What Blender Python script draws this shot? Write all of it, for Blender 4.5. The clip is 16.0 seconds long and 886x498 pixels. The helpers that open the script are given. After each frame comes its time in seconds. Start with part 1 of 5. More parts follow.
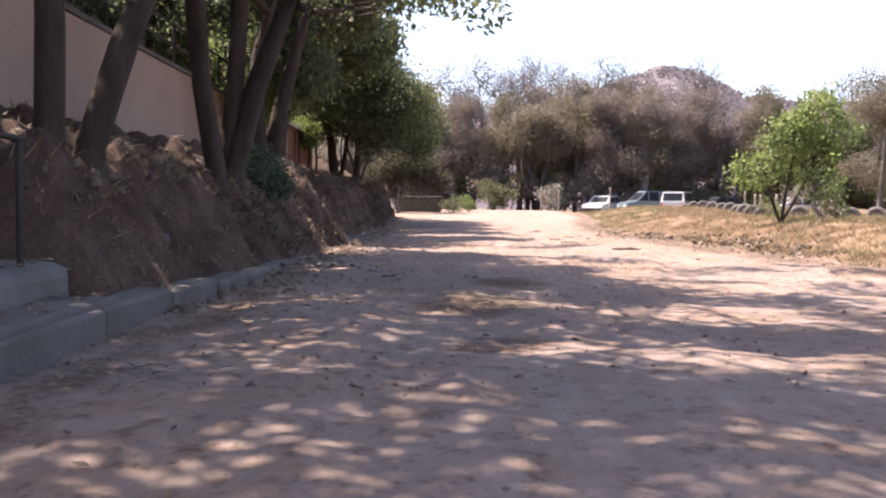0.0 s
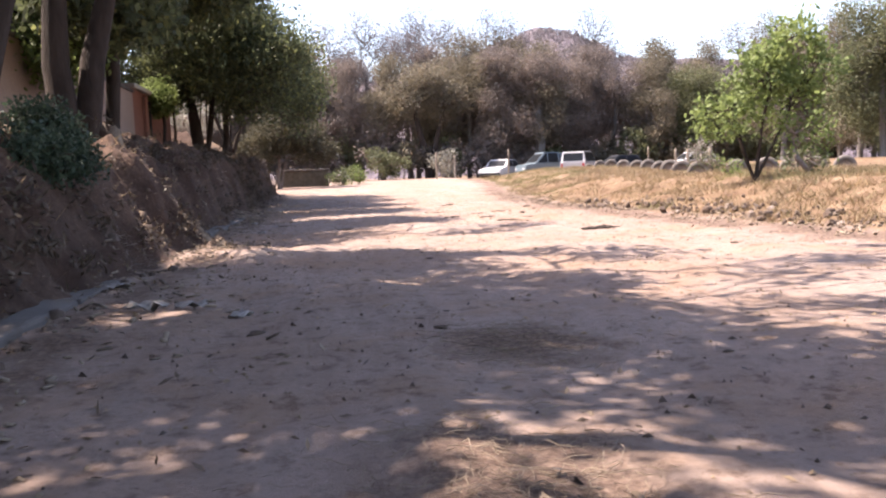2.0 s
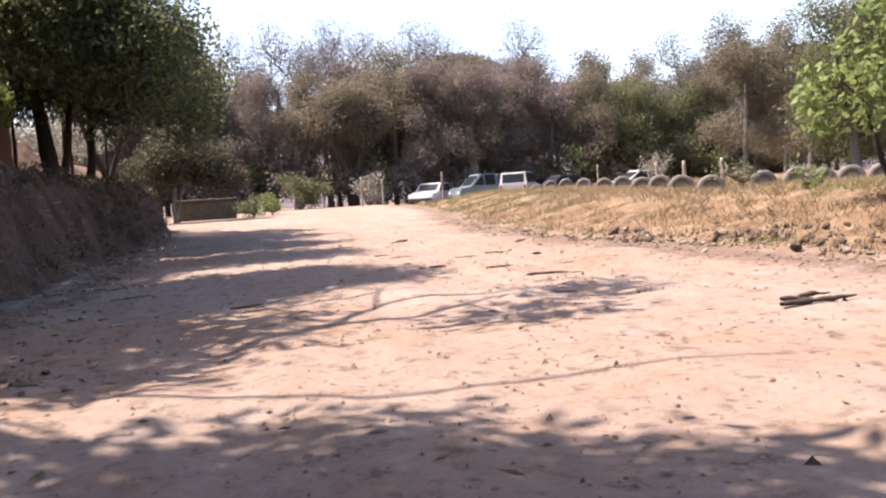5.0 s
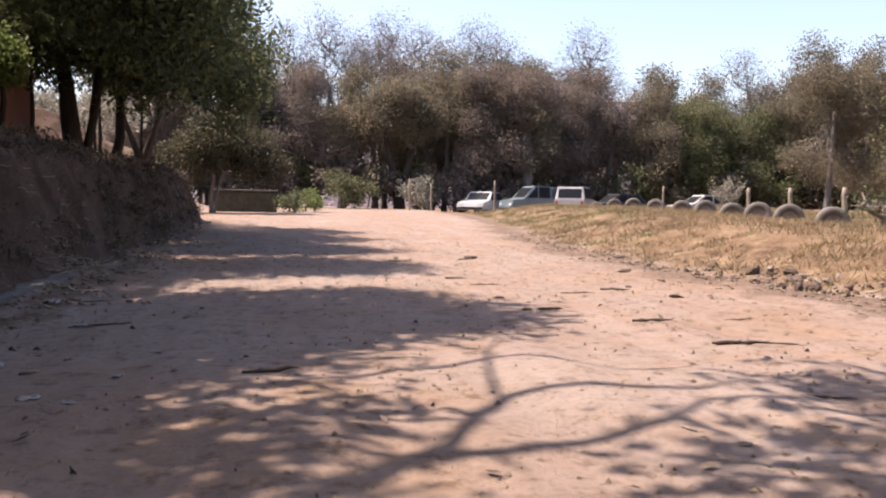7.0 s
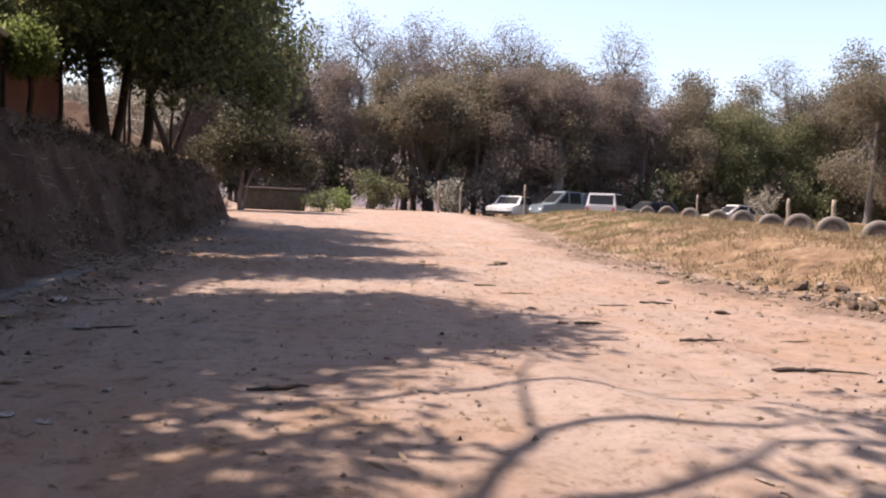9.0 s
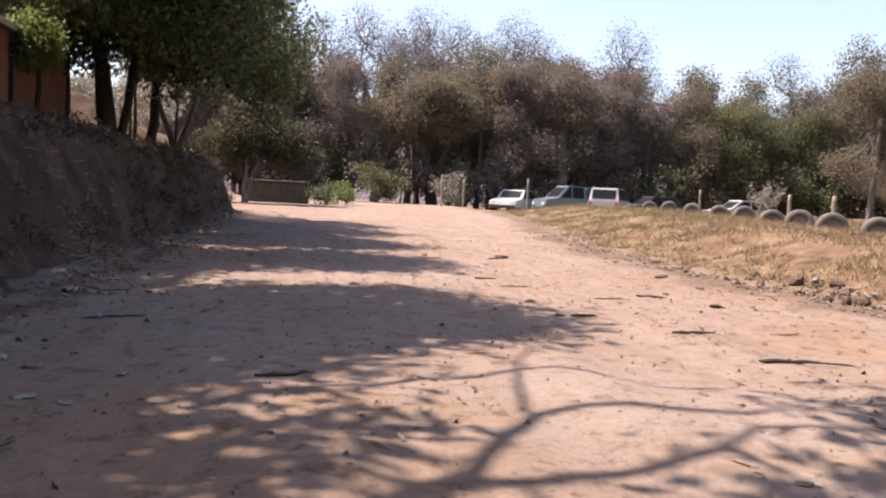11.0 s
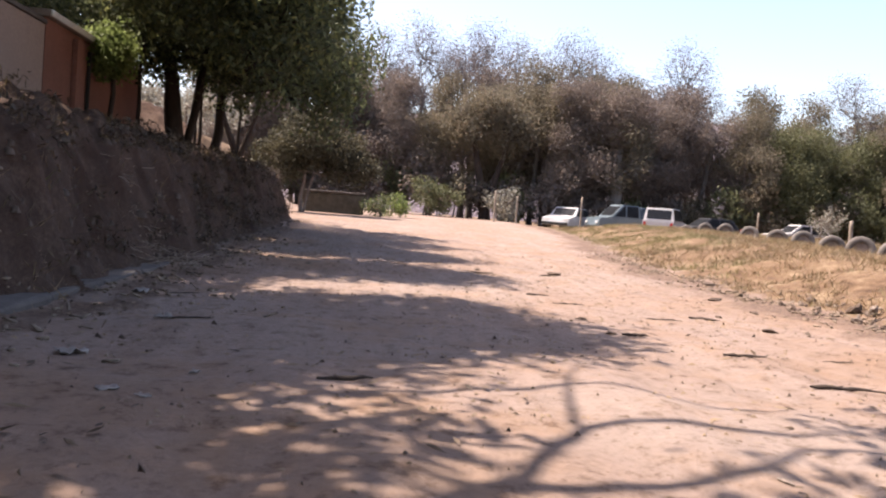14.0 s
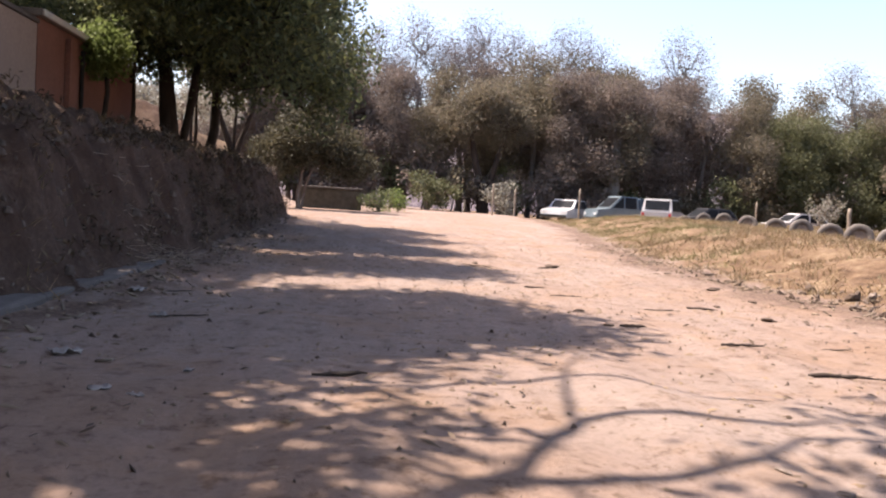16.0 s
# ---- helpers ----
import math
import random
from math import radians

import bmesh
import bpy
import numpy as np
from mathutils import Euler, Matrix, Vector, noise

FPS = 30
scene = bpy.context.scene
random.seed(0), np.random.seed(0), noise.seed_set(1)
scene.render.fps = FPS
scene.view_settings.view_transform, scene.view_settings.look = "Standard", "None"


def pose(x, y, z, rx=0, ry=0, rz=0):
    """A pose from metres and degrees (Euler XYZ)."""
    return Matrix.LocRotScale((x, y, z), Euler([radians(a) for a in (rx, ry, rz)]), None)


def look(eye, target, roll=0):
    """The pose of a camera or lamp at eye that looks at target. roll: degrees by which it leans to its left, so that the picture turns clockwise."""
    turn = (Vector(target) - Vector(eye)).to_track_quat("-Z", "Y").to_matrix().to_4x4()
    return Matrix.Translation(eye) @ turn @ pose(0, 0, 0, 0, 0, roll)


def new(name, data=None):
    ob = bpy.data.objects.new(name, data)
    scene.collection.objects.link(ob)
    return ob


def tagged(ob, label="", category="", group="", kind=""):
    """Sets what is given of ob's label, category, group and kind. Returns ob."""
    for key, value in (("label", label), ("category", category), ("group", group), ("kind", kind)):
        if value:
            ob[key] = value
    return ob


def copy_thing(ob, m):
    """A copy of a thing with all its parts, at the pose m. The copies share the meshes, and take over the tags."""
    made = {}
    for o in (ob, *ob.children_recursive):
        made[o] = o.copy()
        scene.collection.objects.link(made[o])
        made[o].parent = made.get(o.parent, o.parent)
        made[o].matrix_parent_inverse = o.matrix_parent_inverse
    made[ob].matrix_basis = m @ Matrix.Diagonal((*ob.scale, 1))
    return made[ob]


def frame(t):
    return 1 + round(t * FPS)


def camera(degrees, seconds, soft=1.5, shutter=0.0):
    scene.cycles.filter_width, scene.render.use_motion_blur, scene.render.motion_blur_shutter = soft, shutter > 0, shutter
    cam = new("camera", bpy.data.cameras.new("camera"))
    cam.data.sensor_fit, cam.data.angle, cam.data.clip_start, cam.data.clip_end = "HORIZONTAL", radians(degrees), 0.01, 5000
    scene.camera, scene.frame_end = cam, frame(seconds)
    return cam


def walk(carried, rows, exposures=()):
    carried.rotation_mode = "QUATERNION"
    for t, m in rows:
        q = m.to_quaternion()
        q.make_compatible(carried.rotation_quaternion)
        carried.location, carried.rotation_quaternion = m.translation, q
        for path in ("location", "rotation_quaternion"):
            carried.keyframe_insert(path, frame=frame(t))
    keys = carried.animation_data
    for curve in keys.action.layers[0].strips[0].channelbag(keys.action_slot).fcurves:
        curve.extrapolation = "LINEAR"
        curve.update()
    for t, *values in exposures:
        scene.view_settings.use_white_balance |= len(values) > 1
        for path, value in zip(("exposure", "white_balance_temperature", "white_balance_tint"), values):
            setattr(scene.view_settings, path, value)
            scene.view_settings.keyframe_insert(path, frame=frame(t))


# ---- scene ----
cam = camera(57.5, 16.0, 2.15)
PATH = [
    (0, (-0.085, -0.139, 0.748), (-0.066, 1.858, 0.645), 0.7),
    (0.5, (-0.165, 0.888, 0.786), (-0.248, 2.886, 0.718), -0.9),
    (1, (-0.25, 2.028, 0.796), (-0.279, 4.023, 0.66), -2.9),
    (1.3, (-0.27, 2.65, 0.803), (-0.23, 4.64, 0.638), -4.0),
    (1.5, (-0.284, 3.06, 0.807), (-0.111, 5.049, 0.683), -4.6),
    (2, (-0.245, 4.264, 0.803), (0.048, 6.234, 0.621), -2.2),
    (2.5, (-0.26, 5.321, 0.816), (-0.19, 7.317, 0.696), 3.3),
    (2.8, (-0.362, 5.986, 0.848), (-0.563, 7.967, 0.66), 4.3),
    (3, (-0.267, 6.428, 0.797), (-0.288, 8.424, 0.67), -4.1),
    (3.5, (-0.253, 7.508, 0.787), (0.018, 9.483, 0.63), -4.6),
    (4, (-0.144, 8.495, 0.775), (0.311, 10.435, 0.608), -4.9),
    (4.2, (-0.086, 8.873, 0.796), (0.489, 10.784, 0.656), -3.9),
    (6.3, (0.126, 12.518, 0.748), (0.457, 14.486, 0.624), -3.1),
    (6.5, (0.123, 12.702, 0.776), (0.481, 14.666, 0.655), -2.4),
    (7, (0.134, 13.242, 0.791), (0.544, 15.197, 0.687), 0.9),
    (7.5, (0.185, 13.655, 0.786), (0.54, 15.62, 0.665), 3.6),
    (8, (0.193, 13.744, 0.784), (0.46, 15.722, 0.658), 3.0),
    (8.5, (0.181, 13.7, 0.795), (0.553, 15.662, 0.687), 3.4),
    (9, (0.201, 13.673, 0.79), (0.544, 15.641, 0.691), 2.4),
    (11.3, (0.185, 13.504, 0.803), (0.516, 15.473, 0.686), 2.9),
    (11.5, (0.174, 13.521, 0.808), (0.439, 15.5, 0.694), 3.4),
    (12, (0.176, 13.441, 0.836), (0.402, 15.425, 0.722), 1.7),
    (12.5, (0.17, 13.421, 0.802), (0.402, 15.404, 0.691), 3.9),
    (13, (0.135, 13.383, 0.803), (0.397, 15.363, 0.699), 5.1),
    (13.3, (0.135, 13.383, 0.803), (0.397, 15.363, 0.699), 5.1),
    (13.5, (0.143, 13.388, 0.81), (0.388, 15.373, 0.795), 4.3),
    (14, (0.136, 13.362, 0.807), (0.345, 15.349, 0.719), 4.5),
    (14.5, (0.144, 13.382, 0.801), (0.342, 15.37, 0.698), 5.0),
    (15, (0.141, 13.369, 0.806), (0.342, 15.356, 0.701), 5.0),
    (15.5, (0.15, 13.379, 0.807), (0.357, 15.365, 0.704), 4.2),
    (16, (0.164, 13.386, 0.804), (0.376, 15.372, 0.702), 3.6),
]
EXPOSURES = [(0, 1.97, 6800, 21), (1.2, 1.97, 6850, 22), (2.0, 2.03, 6800, 21), (3.0, 2.3, 6850, 22), (4.0, 1.9, 6750, 20), (4.3, 1.85, 6800, 20), (6.3, 1.65, 7000, 21), (7.0, 1.42, 7050, 21), (9.0, 1.42, 7050, 21), (11.4, 1.42, 7050, 21), (12.5, 1.57, 7050, 21), (16.0, 1.57, 7000, 20)]
walk(cam, [(t, look(eye, target, roll)) for t, eye, target, roll in PATH], EXPOSURES)

# ---- light ----
SUN_EL, SUN_AZ = radians(60), radians(-68)      # azimuth from +y, negative towards -x
toward_sun = Vector((math.cos(SUN_EL) * math.sin(SUN_AZ), math.cos(SUN_EL) * math.cos(SUN_AZ), math.sin(SUN_EL)))
sky_world = bpy.data.worlds.new("sky")
scene.world = sky_world
sky_world.use_nodes = True
sky_nodes = sky_world.node_tree
sky_tex = sky_nodes.nodes.new("ShaderNodeTexSky")
sky_tex.sky_type, sky_tex.sun_disc = "NISHITA", False
sky_tex.sun_elevation, sky_tex.sun_rotation = SUN_EL, SUN_AZ
sky_tex.air_density, sky_tex.dust_density = 1.05, 1.6
sky_nodes.nodes["Background"].inputs["Strength"].default_value = 0.114
sky_nodes.links.new(sky_tex.outputs[0], sky_nodes.nodes["Background"].inputs["Color"])
sun = new("sun", bpy.data.lights.new("sun", "SUN"))
sun.data.energy, sun.data.angle, sun.data.color = 4.8, radians(0.6), (1.0, 0.94, 0.84)
sun.matrix_world = look(toward_sun * 60, (0, 0, 0))

rng = np.random.default_rng(7)


# ---- materials ----
def node_material(name, rough=0.85, metallic=0.0, specular=0.3):
    m = bpy.data.materials.new(name)
    m.use_nodes = True
    b = m.node_tree.nodes["Principled BSDF"]
    b.inputs["Roughness"].default_value = rough
    b.inputs["Metallic"].default_value = metallic
    b.inputs["Specular IOR Level"].default_value = specular
    return m, m.node_tree.nodes, m.node_tree.links, b


def noise_node(n, l, scale, detail=5, rough=0.6, stretch=None, coords="Object"):
    tc = n.new("ShaderNodeTexCoord")
    tex = n.new("ShaderNodeTexNoise")
    tex.inputs["Scale"].default_value, tex.inputs["Detail"].default_value, tex.inputs["Roughness"].default_value = scale, detail, rough
    if stretch:
        mp = n.new("ShaderNodeMapping")
        mp.inputs["Scale"].default_value = stretch
        l.new(tc.outputs[coords], mp.inputs[0])
        l.new(mp.outputs[0], tex.inputs["Vector"])
    else:
        l.new(tc.outputs[coords], tex.inputs["Vector"])
    return tex.outputs[0]


def ramp(n, l, source, stops):
    r = n.new("ShaderNodeValToRGB")
    e = r.color_ramp.elements
    while len(e) < len(stops):
        e.new(0.5)
    for el, (p, c) in zip(e, stops):
        el.position, el.color = p, (*c, 1) if len(c) == 3 else c
    l.new(source, r.inputs[0])
    return r.outputs[0]


def mix(n, l, fac, a, b, mode="MIX"):
    x = n.new("ShaderNodeMix")
    x.data_type, x.blend_type = "RGBA", mode
    for socket, v in ((x.inputs[0], fac), (x.inputs[6], a), (x.inputs[7], b)):
        if isinstance(v, bpy.types.NodeSocket):
            l.new(v, socket)
        elif isinstance(v, (int, float)):
            socket.default_value = v
        else:
            socket.default_value = (*v, 1)
    return x.outputs[2]


def math_node(n, l, op, a, b=0.0, clamp=False):
    x = n.new("ShaderNodeMath")
    x.operation, x.use_clamp = op, clamp
    for socket, v in ((x.inputs[0], a), (x.inputs[1], b)):
        if isinstance(v, bpy.types.NodeSocket):
            l.new(v, socket)
        else:
            socket.default_value = v
    return x.outputs[0]


def bump(n, l, b, height, strength=0.5, distance=0.02):
    x = n.new("ShaderNodeBump")
    x.inputs["Strength"].default_value, x.inputs["Distance"].default_value = strength, distance
    l.new(height, x.inputs["Height"])
    l.new(x.outputs[0], b.inputs["Normal"])


def surface(name, dark, light, scale=6.0, fine=40.0, rough=0.85, bumps=0.4, distance=0.01, stain=None, metallic=0.0, stretch=None, specular=0.3):
    """A two-scale mottled surface: patches of dark and light, fine grain, optional stains."""
    m, n, l, b = node_material(name, rough, metallic, specular)
    big = noise_node(n, l, scale, 4, stretch=stretch)
    small = noise_node(n, l, fine, 6, 0.7, stretch=stretch)
    c = ramp(n, l, big, [(0.3, dark), (0.7, light)])
    g = ramp(n, l, small, [(0.25, (0.7, 0.7, 0.7)), (0.75, (1.15, 1.15, 1.15))])
    c = mix(n, l, 0.8, c, g, "MULTIPLY")
    if stain:
        s = ramp(n, l, noise_node(n, l, scale * 0.35, 6, 0.65), [(0.52, (0, 0, 0)), (0.7, (1, 1, 1))])
        c = mix(n, l, s, c, stain)
    l.new(c, b.inputs["Base Color"])
    if bumps:
        bump(n, l, b, small, bumps, distance)
    return m


def leaf_material(name, dark, light, through_light=0.35, dry=None, dry_share=0.0):
    m, n, l, b = node_material(name, 0.6, 0, 0.25)
    geo = n.new("ShaderNodeNewGeometry")
    stops = [(0.0, dark), (0.9 - dry_share, light)]
    if dry:
        stops += [(1.0 - dry_share, dry)]
    c = ramp(n, l, geo.outputs["Random Per Island"], stops)
    patch = ramp(n, l, noise_node(n, l, 0.7, 3), [(0.3, (0.7, 0.72, 0.75)), (0.7, (1.2, 1.15, 1.1))])
    c = mix(n, l, 1.0, c, patch, "MULTIPLY")
    l.new(c, b.inputs["Base Color"])
    tr = n.new("ShaderNodeBsdfTranslucent")
    l.new(c, tr.inputs["Color"])
    mx = n.new("ShaderNodeMixShader")
    mx.inputs[0].default_value = through_light
    l.new(b.outputs[0], mx.inputs[1])
    l.new(tr.outputs[0], mx.inputs[2])
    l.new(mx.outputs[0], n["Material Output"].inputs["Surface"])
    return m


def ground_material():
    m, n, l, b = node_material("earth", 0.95, 0, 0.15)
    at = {}
    for key in ("verge", "bank", "litter", "pale"):
        a = n.new("ShaderNodeAttribute")
        a.attribute_name = key
        at[key] = a.outputs["Fac"]
    big, mid, fine = noise_node(n, l, 0.35, 5), noise_node(n, l, 2.6, 6, 0.65), noise_node(n, l, 24, 8, 0.75)
    track = noise_node(n, l, 1.6, 5, 0.6, (3.0, 0.35, 1))
    grit = noise_node(n, l, 90, 4, 0.7)
    road = ramp(n, l, big, [(0.3, (0.223, 0.152, 0.113)), (0.48, (0.231, 0.172, 0.145)), (0.6, (0.243, 0.189, 0.163)), (0.75, (0.268, 0.213, 0.185))])
    road = mix(n, l, 0.7, road, ramp(n, l, track, [(0.3, (0.82, 0.78, 0.74)), (0.6, (1.04, 1.03, 1.02))]), "MULTIPLY")
    road = mix(n, l, 0.75, road, ramp(n, l, fine, [(0.28, (0.62, 0.6, 0.58)), (0.5, (1, 1, 1)), (0.8, (1.12, 1.12, 1.12))]), "MULTIPLY")
    specks = ramp(n, l, noise_node(n, l, 14, 3, 0.5), [(0.66, (0, 0, 0)), (0.72, (1, 1, 1))])
    road = mix(n, l, specks, road, (0.12, 0.083, 0.062))
    flecks = ramp(n, l, noise_node(n, l, 7, 6, 0.72), [(0.36, (0.5, 0.45, 0.4)), (0.46, (1, 1, 1)), (0.6, (1.04, 1.04, 1.04)), (0.7, (1.3, 1.27, 1.23))])
    ochre = ramp(n, l, noise_node(n, l, 1.3, 6, 0.7), [(0.5, (0, 0, 0)), (0.66, (0.6, 0.6, 0.6))])
    road = mix(n, l, ochre, road, (0.225, 0.142, 0.092))
    road = mix(n, l, 0.75, road, flecks, "MULTIPLY")
    verge = ramp(n, l, mid, [(0.3, (0.066, 0.04, 0.026)), (0.45, (0.135, 0.086, 0.054)), (0.56, (0.17, 0.116, 0.074)), (0.7, (0.25, 0.185, 0.122))])
    verge = mix(n, l, 0.8, verge, ramp(n, l, noise_node(n, l, 9, 6, 0.7), [(0.35, (0.68, 0.62, 0.55)), (0.6, (1.12, 1.12, 1.12))]), "MULTIPLY")
    # bank colours sit far below the road's, so part of its shade is painted
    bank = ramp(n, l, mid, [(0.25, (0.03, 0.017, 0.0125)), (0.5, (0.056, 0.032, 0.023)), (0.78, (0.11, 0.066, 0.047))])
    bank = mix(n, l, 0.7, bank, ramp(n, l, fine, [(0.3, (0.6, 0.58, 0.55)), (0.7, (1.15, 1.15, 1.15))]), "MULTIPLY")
    litter = ramp(n, l, fine, [(0.3, (0.05, 0.033, 0.026)), (0.5, (0.125, 0.083, 0.063)), (0.72, (0.25, 0.18, 0.135))])
    pale = ramp(n, l, fine, [(0.3, (0.17, 0.12, 0.082)), (0.7, (0.33, 0.25, 0.178))])

    def edge(a):
        s = math_node(n, l, "ADD", a, math_node(n, l, "MULTIPLY", math_node(n, l, "SUBTRACT", mid, 0.5), 0.9))
        return ramp(n, l, s, [(0.36, (0, 0, 0)), (0.62, (1, 1, 1))])

    c = mix(n, l, edge(at["litter"]), road, litter)
    c = mix(n, l, edge(at["verge"]), c, verge)
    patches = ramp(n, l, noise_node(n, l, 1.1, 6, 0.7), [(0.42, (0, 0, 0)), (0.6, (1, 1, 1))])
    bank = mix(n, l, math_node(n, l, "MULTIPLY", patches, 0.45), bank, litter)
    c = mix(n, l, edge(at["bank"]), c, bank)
    c = mix(n, l, edge(at["pale"]), c, pale)
    l.new(c, b.inputs["Base Color"])
    h = math_node(n, l, "ADD", fine, math_node(n, l, "MULTIPLY", grit, 0.4))
    h = math_node(n, l, "ADD", h, math_node(n, l, "MULTIPLY", mid, 1.5))
    bump(n, l, b, h, 0.6, 0.035)
    return m


EARTH = ground_material()
BARK = surface("bark", (0.024, 0.016, 0.012), (0.062, 0.043, 0.033), 5, 30, 0.95, 0.9, 0.03, stretch=(1, 1, 0.25))
GREY_BARK = surface("grey_bark", (0.11, 0.095, 0.086), (0.21, 0.185, 0.168), 4, 25, 0.95, 0.6, 0.02, stretch=(1, 1, 0.3))
PALE_BARK = surface("pale_bark", (0.16, 0.145, 0.135), (0.27, 0.25, 0.235), 3, 20, 0.95, 0.6, 0.02, stretch=(1, 1, 0.3))
TWIG = surface("twig", (0.13, 0.10, 0.085), (0.26, 0.21, 0.18), 8, 40, 0.95, 0.3)
LEAF_DARK = leaf_material("dark_leaf", (0.056, 0.068, 0.038), (0.13, 0.152, 0.074), 0.5, (0.18, 0.19, 0.075), 0.1)
LEAF_SHRUB = leaf_material("shrub_leaf", (0.03, 0.048, 0.032), (0.06, 0.09, 0.055), 0.3)
LEAF_DULL = leaf_material("dull_olive_leaf", (0.06, 0.056, 0.035), (0.1, 0.09, 0.055), 0.4)
LEAF_BRIGHT = leaf_material("bright_leaf", (0.12, 0.16, 0.05), (0.22, 0.275, 0.095), 0.5)
# woodland leaf colours are lightened and greyed to stand in for haze
LEAF_OLIVE = leaf_material("olive_leaf", (0.132, 0.118, 0.084), (0.19, 0.165, 0.115), 0.48, (0.2, 0.158, 0.122), 0.12)
LEAF_BROWN = leaf_material("brown_leaf", (0.152, 0.128, 0.113), (0.203, 0.17, 0.15), 0.48, (0.2, 0.155, 0.134), 0.12)
LEAF_LILAC = leaf_material("hazy_lilac_leaf", (0.12, 0.106, 0.112), (0.2, 0.178, 0.19), 0.35)
LEAF_GREEN = leaf_material("green_leaf", (0.09, 0.098, 0.054), (0.15, 0.156, 0.08), 0.42)
LEAF_PALE = leaf_material("pale_leaf", (0.2, 0.19, 0.15), (0.33, 0.31, 0.26), 0.3)
STRAW = leaf_material("straw", (0.13, 0.085, 0.048), (0.31, 0.225, 0.132), 0.3, (0.150, 0.135, 0.068), 0.1)
STRAW_GREEN = leaf_material("green_straw", (0.13, 0.115, 0.052), (0.235, 0.2, 0.1), 0.3)
BANK_BRUSH = leaf_material("bank_brush", (0.045, 0.032, 0.023), (0.11, 0.082, 0.056), 0.2)
DRY_LEAF = leaf_material("dry_leaf", (0.055, 0.036, 0.025), (0.24, 0.175, 0.115), 0.15)
STONE = surface("stone", (0.13, 0.1, 0.08), (0.27, 0.215, 0.18), 4, 30, 0.9, 0.5)
OLD_STONE = surface("mossy_stone", (0.065, 0.06, 0.05), (0.125, 0.115, 0.095), 5, 30, 0.95, 0.6)
CLOD = surface("clod", (0.065, 0.045, 0.034), (0.135, 0.096, 0.073), 8, 40, 0.95, 0.6)
CONCRETE = surface("concrete", (0.085, 0.073, 0.067), (0.14, 0.122, 0.113), 2.5, 35, 0.9, 0.5, 0.012, stain=(0.085, 0.066, 0.055))
PLASTER = surface("beige_plaster", (0.275, 0.2, 0.168), (0.34, 0.255, 0.213), 0.7, 18, 0.9, 0.2, 0.006, stain=(0.24, 0.18, 0.152))
CREAM = surface("cream_plaster", (0.4, 0.345, 0.265), (0.46, 0.4, 0.32), 0.7, 18, 0.9, 0.2, 0.006)
TERRACOTTA = surface("terracotta_plaster", (0.185, 0.082, 0.062), (0.235, 0.108, 0.08), 0.8, 16, 0.9, 0.25, 0.006, stain=(0.165, 0.078, 0.058))
FLASHING = surface("white_metal", (0.62, 0.62, 0.6), (0.75, 0.75, 0.73), 2, 20, 0.45, 0.1)
ROOF = surface("roof_sheet", (0.2, 0.16, 0.14), (0.3, 0.25, 0.22), 1.5, 20, 0.6, 0.2)
IRON = surface("dark_iron", (0.014, 0.012, 0.011), (0.032, 0.025, 0.021), 6, 40, 0.7, 0.2)
RUBBER = surface("weathered_rubber", (0.095, 0.082, 0.074), (0.17, 0.148, 0.132), 5, 30, 0.9, 0.4, stain=(0.21, 0.17, 0.14))
BLACK_RUBBER = surface("black_rubber", (0.02, 0.02, 0.02), (0.05, 0.05, 0.05), 6, 30, 0.8, 0.2)
WHITE_PAINT = surface("white_car_paint", (0.44, 0.43, 0.43), (0.54, 0.53, 0.52), 1.2, 15, 0.3, 0.0, specular=0.5)
BLUE_PAINT = surface("blue_car_paint", (0.09, 0.12, 0.14), (0.14, 0.175, 0.2), 1.2, 15, 0.35, 0.0, specular=0.5)
DARK_PAINT = surface("dark_car_paint", (0.03, 0.03, 0.035), (0.06, 0.06, 0.065), 1.2, 15, 0.35, 0.0, specular=0.5)
CANVAS = surface("blue_canvas", (0.035, 0.055, 0.08), (0.06, 0.085, 0.115), 1.5, 25, 0.85, 0.3)
GLASS = surface("car_glass", (0.012, 0.013, 0.016), (0.022, 0.024, 0.027), 1, 10, 0.3, 0.0, specular=0.12)
CHROME = surface("chrome", (0.5, 0.5, 0.5), (0.6, 0.6, 0.6), 2, 20, 0.25, 0.0, metallic=1.0)
LAMP_RED = surface("red_lens", (0.3, 0.02, 0.02), (0.4, 0.03, 0.03), 2, 20, 0.2, 0.0)
LAMP_CLEAR = surface("clear_lens", (0.6, 0.6, 0.6), (0.7, 0.7, 0.7), 2, 20, 0.15, 0.0)
CHIP = surface("wood_chip", (0.06, 0.042, 0.032), (0.32, 0.25, 0.185), 3.5, 30, 0.95, 0.3)
PAPER = surface("dirty_paper", (0.19, 0.165, 0.15), (0.36, 0.33, 0.305), 6, 30, 0.9, 0.3)
WOOD = surface("weathered_wood", (0.17, 0.13, 0.1), (0.34, 0.28, 0.22), 4, 30, 0.9, 0.5, stretch=(1, 1, 0.15))
DARK_WOOD = surface("dark_wood", (0.03, 0.022, 0.018), (0.09, 0.065, 0.05), 4, 30, 0.9, 0.5)
# far hill: its pale purple tint carries the distance haze
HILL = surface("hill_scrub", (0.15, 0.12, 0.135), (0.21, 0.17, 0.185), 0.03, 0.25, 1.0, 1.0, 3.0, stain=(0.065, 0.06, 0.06))


